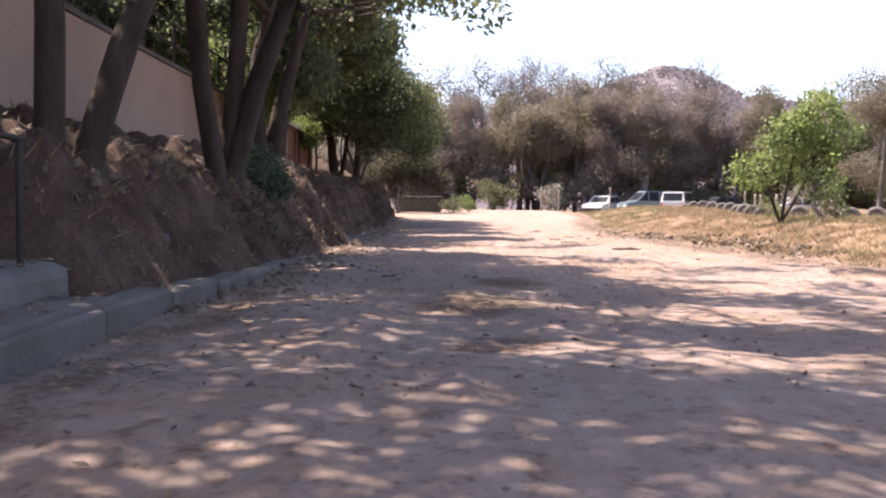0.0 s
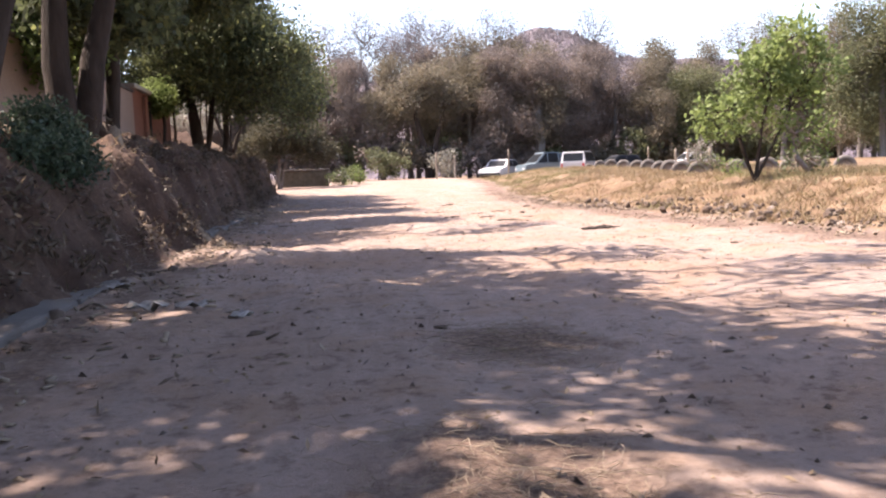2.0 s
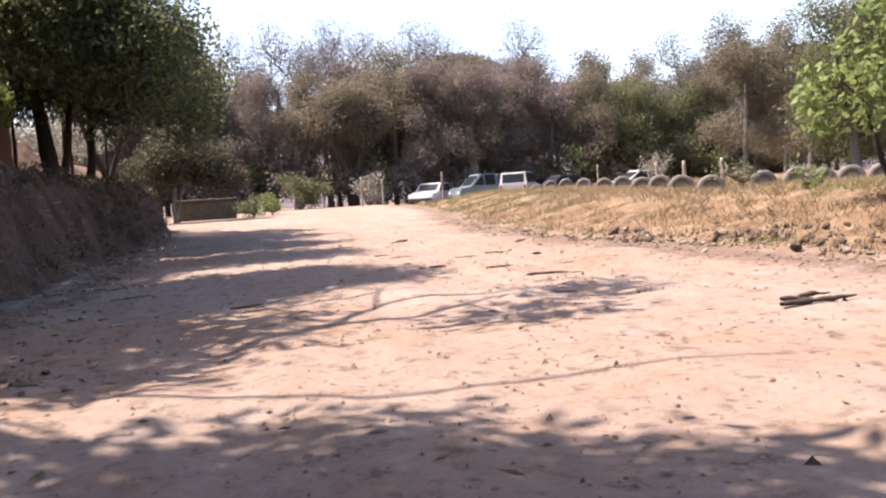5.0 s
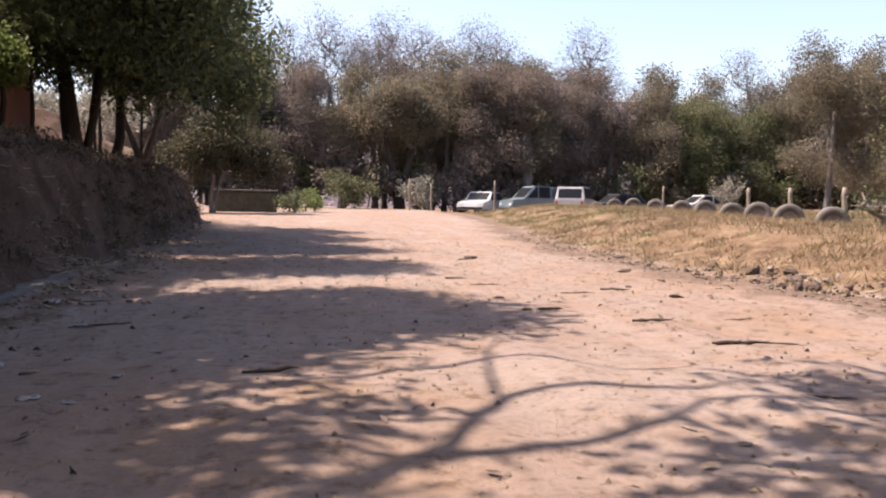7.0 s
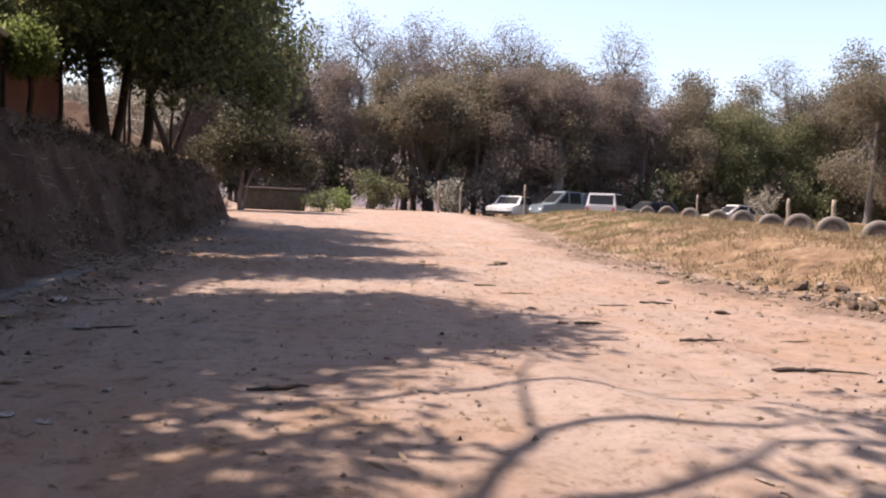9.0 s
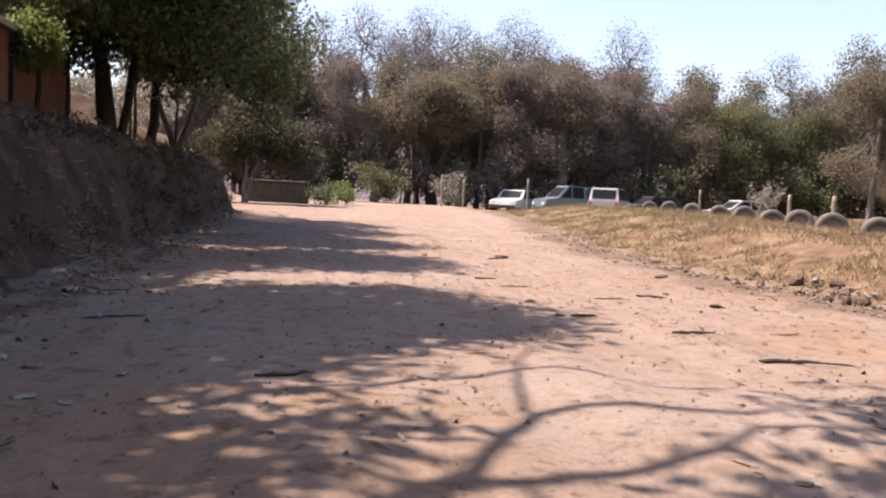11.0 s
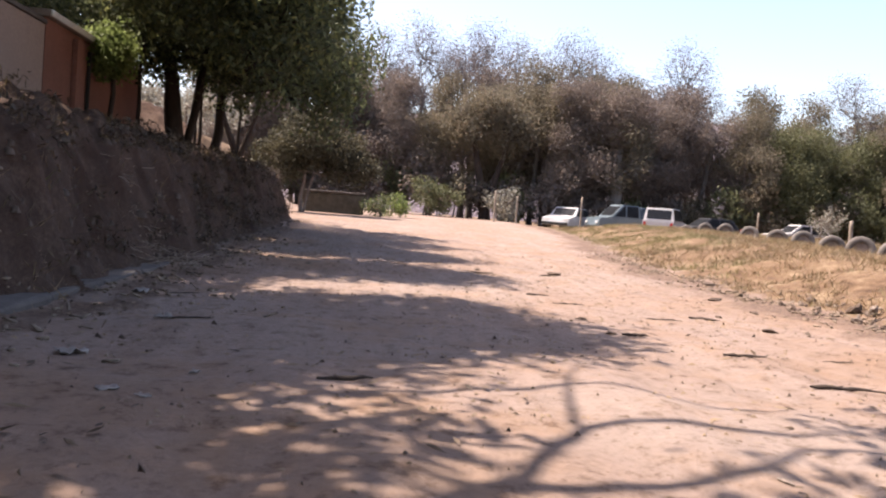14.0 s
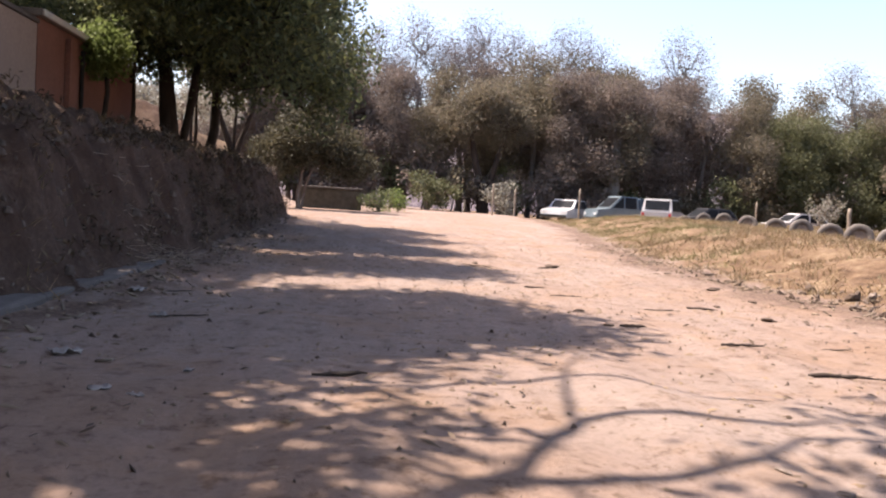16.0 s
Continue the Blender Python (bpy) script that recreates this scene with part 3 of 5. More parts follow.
# tree out of view, added to shade the near end of the road
near_tree((-4.3, 3.4), 100, [stem([(0, 0, 0), (0.0, 0, 0.3), (0.04, -0.05, 1.2), (0.2, 0.0, 2.4), (0.6, 0.1, 3.9)], 0.13, 0.09)],
          [((0.6, 0.2, 5.6), (1.8, 1.8, 0.8), 0.3), ((2.6, 0.3, 6.0), (2.0, 1.9, 0.8), 0.35), ((4.6, 0.9, 6.2), (1.9, 1.8, 0.7), 0.15), ((0.0, 0.3, 5.0), (1.2, 1.1, 0.6), 0.13), ((0.9, 0.7, 5.2), (1.0, 0.8, 0.5), 0.06)],
          "unseen tall dark shade tree behind the concrete steps", **AIRY)
near_tree((-2.95, 5.9), 101, [stem([(0, 0, 0), (0.0, 0, 0.3), (0.04, -0.05, 1.2), (0.0, 0.0, 2.4), (-0.05, 0.1, 3.6)], 0.11, 0.08)],
          [((-1.3, -0.3, 5.0), (1.8, 1.8, 0.8), 0.48), ((0.9, -1.0, 5.8), (1.9, 1.9, 0.8), 0.33), ((2.9, -0.6, 5.8), (2.0, 2.0, 0.7), 0.12)],
          "slender dark-barked tree with drooping foliage on the bank", **AIRY)
near_tree((-2.85, 6.3), 102, [stem([(0, 0, 0), (0.02, 0.05, 0.3), (0.16, 0.4, 1.2), (0.36, 0.85, 2.2), (0.6, 1.3, 3.4)], 0.115, 0.09)],
          [((-0.9, 1.2, 5.0), (1.8, 1.8, 0.8), 0.5), ((-1.3, 2.6, 5.0), (1.4, 1.4, 0.7), 0.3), ((1.4, 0.8, 5.4), (1.8, 1.9, 0.8), 0.36), ((3.6, 1.4, 5.9), (2.0, 2.0, 0.7), 0.11), ((0.85, 2.15, 5.0), (0.9, 0.8, 0.4), 0.2)], "dark tree trunk leaning over the dirt road", **AIRY)
near_tree((-2.75, 9.8), 103, [stem([(0, 0, 0), (-0.02, -0.03, 0.3), (-0.12, -0.25, 1.3), (-0.14, -0.5, 2.4), (0.1, -0.6, 3.6)], 0.12, 0.09)],
          [((-1.2, 0.6, 5.0), (1.8, 1.8, 0.8), 0.48), ((0.2, 0.9, 5.4), (1.4, 1.7, 0.8), 0.3), ((3.0, 0.4, 5.9), (1.9, 1.9, 0.7), 0.06), ((0.55, 0.15, 4.9), (0.8, 0.7, 0.4), 0.16), ((-1.45, -0.5, 5.0), (1.0, 0.9, 0.6), 0.3)], "dark tree trunk leaning away from the road", **AIRY)
near_tree((-2.86, 10.55), 104, [stem([(0, 0, 0), (0.0, 0.05, 0.3), (0.1, 0.1, 1.4), (0.16, 0.2, 2.6), (0.4, 0.2, 3.8)], 0.13, 0.1),
                              stem([(0.02, 0.05, -0.1), (0.1, 0.06, 0.35), (0.34, 0.14, 1.3), (0.7, 0.32, 2.4), (1.25, 0.8, 3.8)], 0.15, 0.1)],
          [((-1.6, 1.0, 4.8), (1.6, 1.8, 0.9), 0.42), ((-0.3, 1.3, 5.0), (1.3, 1.6, 0.8), 0.3), ((2.9, 1.0, 5.5), (1.8, 1.8, 0.8), 0.035), ((3.0, 2.2, 3.3), (1.1, 0.7, 0.4), 0.07), ((0.4, 2.6, 4.6), (1.0, 0.8, 0.7), 0.06), ((-1.2, 2.1, 4.9), (1.0, 0.9, 0.5), 0.3)],
          "twin-stemmed dark tree on the edge of the bank", **AIRY)
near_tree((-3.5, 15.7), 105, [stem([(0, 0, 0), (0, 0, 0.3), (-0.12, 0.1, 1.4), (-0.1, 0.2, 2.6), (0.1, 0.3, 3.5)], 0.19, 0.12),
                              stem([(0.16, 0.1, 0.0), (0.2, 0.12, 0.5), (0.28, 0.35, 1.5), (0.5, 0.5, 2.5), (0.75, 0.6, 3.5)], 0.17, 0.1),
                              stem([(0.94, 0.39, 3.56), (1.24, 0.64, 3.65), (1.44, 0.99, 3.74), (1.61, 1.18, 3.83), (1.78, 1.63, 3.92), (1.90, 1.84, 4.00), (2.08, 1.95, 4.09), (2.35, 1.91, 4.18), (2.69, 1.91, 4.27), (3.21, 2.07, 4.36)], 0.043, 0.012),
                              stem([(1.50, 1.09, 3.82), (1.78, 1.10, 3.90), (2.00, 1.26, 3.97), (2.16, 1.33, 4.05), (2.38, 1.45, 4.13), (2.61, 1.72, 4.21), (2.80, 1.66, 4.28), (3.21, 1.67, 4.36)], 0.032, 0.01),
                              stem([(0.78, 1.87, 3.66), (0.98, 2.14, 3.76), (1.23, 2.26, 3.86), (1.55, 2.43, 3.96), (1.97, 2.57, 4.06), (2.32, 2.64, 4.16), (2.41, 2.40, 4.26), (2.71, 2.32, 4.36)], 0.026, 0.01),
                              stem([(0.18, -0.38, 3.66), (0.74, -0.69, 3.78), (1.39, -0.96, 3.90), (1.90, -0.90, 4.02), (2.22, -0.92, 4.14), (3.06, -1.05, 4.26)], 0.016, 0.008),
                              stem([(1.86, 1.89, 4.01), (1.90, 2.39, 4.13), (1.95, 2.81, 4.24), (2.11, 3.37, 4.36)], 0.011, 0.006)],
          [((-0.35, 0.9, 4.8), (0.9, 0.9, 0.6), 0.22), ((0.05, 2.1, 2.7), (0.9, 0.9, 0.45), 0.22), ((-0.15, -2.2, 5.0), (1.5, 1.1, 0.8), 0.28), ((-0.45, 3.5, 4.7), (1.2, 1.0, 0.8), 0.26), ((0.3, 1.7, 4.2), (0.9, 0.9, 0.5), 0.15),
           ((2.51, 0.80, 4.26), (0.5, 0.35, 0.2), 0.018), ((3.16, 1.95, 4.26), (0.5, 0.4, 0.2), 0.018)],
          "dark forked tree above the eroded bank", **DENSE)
near_tree((-4.0, 20.2), 106, [stem([(0, 0, 0), (0, 0, 0.3), (0.05, 0.1, 1.3), (0.1, 0.1, 2.4), (0.3, 0.2, 3.2)], 0.13, 0.08),
                              stem([(0.25, 0.18, 2.6), (0.3, 0.4, 2.9), (0.3, 1.6, 3.5), (0.2, 3.0, 3.8), (0.1, 4.0, 4.0)], 0.07, 0.05)],
          [((0.0, -0.7, 2.6), (1.1, 1.3, 0.6), 0.2), ((0.1, -0.1, 4.5), (1.5, 1.6, 0.9), 0.44), ((1.3, 0.4, 4.4), (1.2, 1.5, 0.9), 0.4), ((-1.5, 0.6, 4.9), (1.6, 1.6, 0.9), 0.25),
           ((0.1, 4.4, 4.2), (1.5, 1.7, 1.0), 0.4), ((1.5, 4.8, 4.3), (1.2, 1.4, 0.9), 0.35), ((-1.5, 5.0, 4.9), (1.6, 1.6, 0.9), 0.25), ((-0.5, 3.0, 3.6), (0.8, 1.0, 0.5), 0.12), ((-0.7, 1.7, 3.7), (0.8, 0.5, 0.5), 0.18)], "dark leafy tree above the road cutting", **DENSE)
LOW_CROWN = dict(clumps=92, per_clump=110, clump_size=0.3, leaf_size=(0.15, 0.06))
near_tree((-4.15, 32.1), 110, [stem([(0, 0, 0), (0.02, 0, 0.3), (-0.05, 0, 0.9), (-0.12, 0, 1.7), (-0.3, 0, 2.5)], 0.2, 0.13),
                               stem([(0.22, 0.2, 0), (0.25, 0.2, 0.25), (0.4, 0.1, 0.9), (0.5, 0, 1.7), (0.75, -0.3, 2.5)], 0.1, 0.08)],
          [((0.6, -4.1, 3.6), (1.5, 1.5, 1.2), 0.35), ((1.2, -4.3, 3.1), (1.0, 1.4, 1.2), 0.3), ((-0.5, -3.8, 4.5), (1.6, 1.6, 1.3), 0.35), ((1.45, -3.5, 3.9), (1.5, 1.5, 1.2), 0.35),
           ((2.05, -3.7, 3.3), (1.0, 1.4, 1.2), 0.3), ((0.35, -3.2, 5.0), (1.6, 1.6, 1.3), 0.35), ((1.15, -0.6, 3.7), (1.5, 1.5, 1.2), 0.35), ((0.05, -0.3, 4.7), (1.6, 1.6, 1.3), 0.35), ((-1.2, -0.1, 2.6), (1.1, 0.9, 0.8), 0.35),
           ((0.4, 0.2, 2.3), (1.0, 0.9, 0.6), 0.3), ((-2.2, 0.9, 3.0), (1.2, 1.0, 0.9), 0.3)],
          "thick dark evergreen tree with low drooping foliage", **LOW_CROWN)
near_tree((-3.45, 33.0), 111, [stem([(0, 0, 0), (0, 0, 0.25), (0.12, 0, 0.9), (0.1, 0.1, 1.7), (0.3, 0.1, 2.5)], 0.12, 0.07)],
          [((1.6, -4.8, 3.0), (1.5, 1.5, 1.2), 0.32), ((2.2, -5.0, 2.6), (1.0, 1.4, 1.2), 0.27), ((0.5, -4.5, 3.8), (1.6, 1.6, 1.3), 0.32), ((1.05, -1.7, 3.2), (1.0, 1.4, 1.2), 0.3), ((2.6, -2.0, 2.6), (0.9, 1.0, 0.9), 0.25), ((2.75, -1.6, 1.7), (0.55, 0.8, 0.6), 0.14), ((0.9, -0.4, 2.2), (0.9, 0.9, 0.6), 0.22)],
          "dark evergreen tree with low drooping foliage", **LOW_CROWN)
near_tree((-3.85, 39.2), 112, [stem([(0, 0, 0), (0, 0, 0.25), (-0.1, 0, 0.7), (-0.4, 0, 1.5), (-0.75, 0.0, 2.6)], 0.1, 0.06), stem([(0.05, 0, 0.1), (0.08, 0, 0.3), (0.2, 0, 0.8), (0.45, 0, 1.5), (0.75, 0.0, 2.6)], 0.09, 0.05),
                               stem([(-0.02, 0.1, 0.2), (0.0, 0.1, 0.4), (0.0, 0.1, 1.0), (0.05, 0.1, 1.7), (0.0, 0.1, 2.6)], 0.05, 0.03)],
          [((1.75, -5.2, 3.5), (1.5, 1.5, 1.2), 0.35), ((2.35, -5.4, 3.0), (1.0, 1.4, 1.2), 0.3), ((0.65, -4.9, 4.4), (1.6, 1.6, 1.3), 0.35), ((-0.35, -6.0, 3.5), (1.5, 1.5, 1.2), 0.35), ((-1.45, -5.7, 4.4), (1.6, 1.6, 1.3), 0.35)],
          "dark evergreen tree forking low into slim stems", **LOW_CROWN)
for k, (x, y, r) in enumerate(((-4.75, 31.3, 0.05), (-4.3, 35.6, 0.045), (-4.75, 37.2, 0.04))):
    near_tree((x, y), 116 + k, [stem([(0, 0, 0), (0, 0, 0.25), (0.03, 0, 0.9), (0.0, 0.05, 1.7), (0.06, 0.1, 2.7)], r, r * 0.6)],
              [((0.1, 0.0, 3.5), (1.0, 1.0, 0.7), 0.3)], "slim dark tree stem among the evergreens", **LOW_CROWN)
# the trees at y 4.0 and 10.6 are unseen, added to deepen the shade
for k, y in enumerate((20.0, 25.6, 4.0, 10.6)):
    tree("tree", (-7.3, y, 3.2), "broad dark screening tree on the terrace behind the wall", 140 + k, [stem([(0, 0, 0), (0, 0, 0.2), (0.05, 0, 0.8), (0.1, 0.1, 1.6), (0.2, 0, 2.2)], 0.13, 0.09)],
         [((0.6, 0.3, 2.2), (1.5, 1.9, 1.0), 0.35), ((-0.6, 1.2, 3.2), (1.7, 1.9, 1.2), 0.35), ((0.6, 1.4, 3.6), (1.4, 1.7, 1.0), 0.3)], LEAF_DARK, BARK, group="trees on the bank", **SHADY)
for k, y in enumerate((33.0, 38.5, 29.0)):
    tree("tree", (-10.4, y, height(-10.4, y) - 0.15), "tall dark tree behind the terracotta house", 150 + k, [stem([(0, 0, 0), (0, 0, 0.3), (0.05, 0, 1.5), (0.1, 0.1, 2.8), (0.2, 0, 3.8)], 0.15, 0.1)],
         [((0.8, -0.6, 3.6), (1.8, 2.2, 1.2), 0.35), ((-0.4, 1.0, 4.8), (2.0, 2.2, 1.4), 0.35), ((1.4, -1.6, 4.9), (1.6, 1.9, 1.2), 0.3), ((0.9, -0.4, 6.4), (1.8, 2.2, 1.1), 0.4)], LEAF_DARK, BARK, group="trees on the bank", **SHADY)
# sunlit leaves: the brighter leaf colour carries part of the sunlight
for k, (x, y, z, r) in enumerate(((-4.45, 20.9, 4.4, 0.7), (-4.75, 29.4, 3.1, 0.32), (-4.5, 19.0, 3.1, 0.6), (-4.7, 23.4, 4.8, 0.7))):
    tree("tree", (x, y, height(x, y) - 0.1), "slim tree with leaves coloured sunlit bright green beside the wall", 125 + k, [stem([(0, 0, 0), (0, 0, 0.2), (0.05, 0, z * 0.25), (0, 0.05, z * 0.45), (0.05, 0, z * 0.6)], 0.05, 0.03)],
         [((0, 0, z - 1.6), (r, r * 1.4, r * 0.8), 0.6), ((-0.3, 0.7, z - 1.2), (r, r, r * 0.8), 0.4)], LEAF_BRIGHT, BARK, clumps=75, per_clump=50, clump_size=0.17, leaf_size=(0.13, 0.065), group="trees on the bank")
tree("tree", (-6.4, 21.9, 3.2), "slim tree with leaves coloured sunlit bright green behind the railing", 128, [stem([(0, 0, 0), (0, 0, 0.2), (0.05, 0, 0.6), (0, 0.05, 1.0), (0.05, 0, 1.3)], 0.06, 0.04)],
     [((0, 0, 1.7), (0.6, 0.9, 0.6), 0.6), ((0.1, 1.4, 2.3), (0.6, 0.9, 0.6), 0.5)], LEAF_BRIGHT, BARK, clumps=60, per_clump=50, clump_size=0.17, leaf_size=(0.14, 0.07), group="trees on the bank")
for x, y, w, h, n in ((-2.72, 11.9, 0.44, 0.3, 132), (-3.0, 13.0, 0.3, 0.36, 133)):
    tree("shrub", (x, y, height(x, y) - 0.1), "dark green leafy shrub on the earth bank", n, [stem([(0, 0, 0), (0, 0, 0.1), (0.02, 0, h * 0.35), (0.05, 0, h * 0.6)], 0.025, 0.015)],
         [((0.03, -0.25 * w, h * 0.75), (w * 0.9, w, h * 0.55), 0.55), ((0.1, 0.5 * w, h * 0.55), (w * 0.7, w, h * 0.45), 0.45)], LEAF_SHRUB, clumps=60, per_clump=70, clump_size=0.1, leaf_size=(0.06, 0.032), kind_word="shrub")

# ---- woods ----
def wood_variant(seed, leaf, bark, h, label, dense=1.0, bare=False):
    g = np.random.default_rng(seed)
    lean = g.normal(0, 0.4, 2)
    lines = [stem([(0, 0, 0), (0, 0, 0.5), (lean[0] * 0.3, lean[1] * 0.3, h * 0.2), (lean[0] * 0.7, lean[1] * 0.7, h * 0.4), (lean[0], lean[1], h * 0.6)], 0.2, 0.12)]
    blobs = []
    for k in range(9):
        z = h * g.uniform(0.25, 0.93)
        a = g.uniform(0, 2 * np.pi)
        w = 1.7 * (1.1 - 0.5 * z / h)
        blobs.append(((math.cos(a) * w, math.sin(a) * w, z), (g.uniform(1.0, 1.7), g.uniform(1.0, 1.7), g.uniform(0.8, 1.4)), 0.11))
    return tree("woodland_tree", (0, 0, 0), label, seed + 1, lines, blobs, leaf, bark, clumps=int((170 if bare else 140) * dense), per_clump=75 if bare else 210,
                clump_size=0.4 if bare else 0.45, leaf_size=(0.1, 0.055) if bare else (0.145, 0.095), droop=0.2, group="woodland trees", twig_r=0.02)


VARIANTS = [wood_variant(201, LEAF_BROWN, GREY_BARK, 11.6, "tall woodland tree with haze-paled brown dry-season foliage"),
            wood_variant(203, LEAF_OLIVE, GREY_BARK, 11.0, "tall woodland tree with dull olive foliage"),
            wood_variant(205, LEAF_BROWN, GREY_BARK, 10.6, "broad woodland tree with brown dry foliage", 1.1),
            wood_variant(207, LEAF_LILAC, GREY_BARK, 12.8, "nearly bare tall tree with greyish twigs", 1.0, True),
            wood_variant(209, LEAF_GREEN, GREY_BARK, 8.8, "woodland tree with green foliage"),
            wood_variant(211, LEAF_OLIVE, GREY_BARK, 10.4, "woodland tree with thin olive foliage", 0.9)]


def place_woods():
    g = np.random.default_rng(77)
    spots = []
    for x in np.arange(-10, 52, 3.0):
        spots.append((x, 67, (0, 1, 2, 0, 5)))
    for x in np.arange(-10, 56, 3.6):
        spots.append((x, 72, (3, 0, 3, 1, 2), 1.1))
    for x in np.arange(-9, 56, 6.0):
        spots.append((x, 79, (0, 2, 3, 3), 1.13))
    for y in np.arange(38, 66, 4.6):
        spots.append((40 - (66 - y) * 0.22, y, (4, 1, 5, 4)))
        spots.append((45 - (66 - y) * 0.22, y + 1, (4, 1, 0, 4)))
    spots += [(25.5, 47.5, (1, 1), 0.84), (29, 45, (4, 5), 1.0), (33.5, 44, (1, 4), 1.0), (38, 42, (4, 1), 1.0)]
    spots += [(-8.5, 74, (3,), 1.26), (-5.5, 75, (3,), 1.2), (1.5, 75, (3,), 1.2), (4.2, 74, (3,), 1.3), (7.5, 75, (3,), 1.24), (10.5, 74, (3,), 1.24), (14.5, 75, (3,), 1.24), (16.5, 74, (3,), 1.22), (21.5, 74, (3,), 1.12)]
    used = set()
    for x, y, kinds, *taller in spots:
        k = kinds[g.integers(len(kinds))]
        if x > 24:
            k = (4, 1, 5, 4, 1)[g.integers(5)] if k != 3 else 3
        s = g.uniform(0.88, 1.04) * (0.95 if x > 24 else 1.0) * (taller[0] if taller else 1.0)
        px, py = x + g.normal(0, 0.6), y + g.normal(0, 0.9)
        m = Matrix.Translation((px, py, height(px, py) - 0.1)) @ Matrix.Rotation(g.uniform(0, 6.28), 4, "Z") @ Matrix.Diagonal((s, s, s, 1))
        if k not in used:
            VARIANTS[k].matrix_basis = m
            used.add(k)
        else:
            o = copy_thing(VARIANTS[k], m)
            o.matrix_basis = m
    for k in range(len(VARIANTS)):
        if k not in used:
            VARIANTS[k].matrix_basis = Matrix.Translation((50 + 3 * k, 75, 0.4))


place_woods()


def bush(at, seed, size, leaf, label, clumps=40, per=40, leaf_size=(0.2, 0.11), spread=0.22, bark=TWIG):
    x, y = at
    w, h = size
    g = np.random.default_rng(seed)
    lines = [stem([(0, 0, 0), (0.02, 0, 0.15), (g.normal(0, 0.1), g.normal(0, 0.1), h * 0.3), (g.normal(0, 0.15), g.normal(0, 0.15), h * 0.5)], 0.05, 0.03)]
    blobs = [((g.uniform(-0.4, 0.4) * w, g.uniform(-0.4, 0.4) * w, h * g.uniform(0.3, 0.72)), (w * 0.42, w * 0.42, h * 0.3), 0.25) for _ in range(4)]
    return tree("bush", (x, y, height(x, y) - 0.05), label, seed, lines, blobs, leaf, bark, clumps=clumps, per_clump=per, clump_size=spread, leaf_size=leaf_size, kind_word="bush", group="bushes at the wood's edge")


tree("tree", (-2.3, 46.5, height(-2.3, 46.5) - 0.1), "low spreading olive-brown tree beside the road bend", 301,
     [stem([(0, 0, 0), (0, 0, 0.2), (-0.03, 0, 0.7), (0.05, 0, 1.2), (0.1, 0, 1.7)], 0.09, 0.06), stem([(0.1, 0.1, 0), (0.12, 0.1, 0.2), (0.2, 0.1, 0.7), (0.3, 0.1, 1.2), (0.5, 0, 1.7)], 0.06, 0.04)],
     [((-0.9, 0, 2.3), (1.0, 1.2, 0.8), 0.25), ((0.3, 0, 2.9), (1.2, 1.3, 0.9), 0.35), ((1.5, 0, 2.5), (1.0, 1.2, 0.8), 0.25), ((2.3, 0, 1.9), (0.6, 0.8, 0.5), 0.12), ((0.2, 0.2, 3.6), (0.9, 0.9, 0.5), 0.15)],
     LEAF_DULL, TWIG, clumps=190, per_clump=110, clump_size=0.24, leaf_size=(0.13, 0.07), droop=0.5)
bush((1.0, 48.6), 302, (1.1, 0.9), LEAF_DARK, "dark low bush at the end of the low wall", 26, 40, (0.12, 0.06), 0.15)
bush((1.9, 50.0), 305, (1.0, 1.0), LEAF_BRIGHT, "small bright green bush at the road bend", 24, 36, (0.12, 0.06), 0.14)
tree("tree", (16.6, 65.0, 0.25), "tall tree with a thick pale grey trunk at the wood's edge", 306, [stem([(0, 0, 0), (0, 0, 0.5), (0.1, 0, 2.5), (0.0, 0, 5.0), (0.2, 0, 7.0)], 0.36, 0.2)],
     [((0.5, 0, 8.0), (1.6, 1.4, 1.3), 0.5), ((-0.9, 0.3, 6.6), (1.2, 1.2, 0.9), 0.3)], LEAF_BROWN, PALE_BARK, clumps=130, per_clump=150, clump_size=0.42, leaf_size=(0.145, 0.095), twig_r=0.02)
tree("tree", (7.9, 64.5, 0.4), "dark-trunked tree forking low at the wood's edge", 307, [stem([(0, 0, 0), (0, 0, 0.4), (-0.1, 0, 1.6), (-0.5, 0, 3.2), (-0.9, 0, 5.0)], 0.3, 0.16), stem([(0.1, 0, 0), (0.12, 0, 0.4), (0.3, 0, 1.6), (0.7, 0, 3.2), (1.2, 0, 5.0)], 0.24, 0.13)],
     [((-1.2, 0, 6.2), (1.5, 1.4, 1.3), 0.4), ((1.3, 0, 6.0), (1.4, 1.4, 1.2), 0.4), ((0, 0, 7.4), (1.4, 1.3, 1.0), 0.3)], LEAF_OLIVE, BARK, clumps=130, per_clump=150, clump_size=0.42, leaf_size=(0.145, 0.095), twig_r=0.02)
bush((4.2, 61.5), 303, (2.6, 2.2), LEAF_GREEN, "low green bush at the edge of the woods", 50, 50)
bush((9.4, 62.0), 304, (2.4, 2.8), LEAF_PALE, "pale dry bush at the edge of the woods", 36, 40)
seed = 310
for x in np.arange(-13, 44, 1.9):
    y = 66.0 + rng.normal(0, 0.6)
    bush((x, y), seed, (2.8, rng.uniform(2.4, 4.6)), (LEAF_OLIVE, LEAF_BROWN, LEAF_GREEN, LEAF_BROWN)[seed % 4] if x < 22 else (LEAF_GREEN, LEAF_OLIVE)[seed % 2],
         ("dull olive undergrowth bush under the woods", "dry brown undergrowth bush under the woods", "green undergrowth bush under the woods", "dry brown undergrowth bush under the woods")[seed % 4] if x < 22 else ("green undergrowth bush under the woods", "dull olive undergrowth bush under the woods")[seed % 2], 46, 40, (0.26, 0.15), 0.3)
    seed += 1

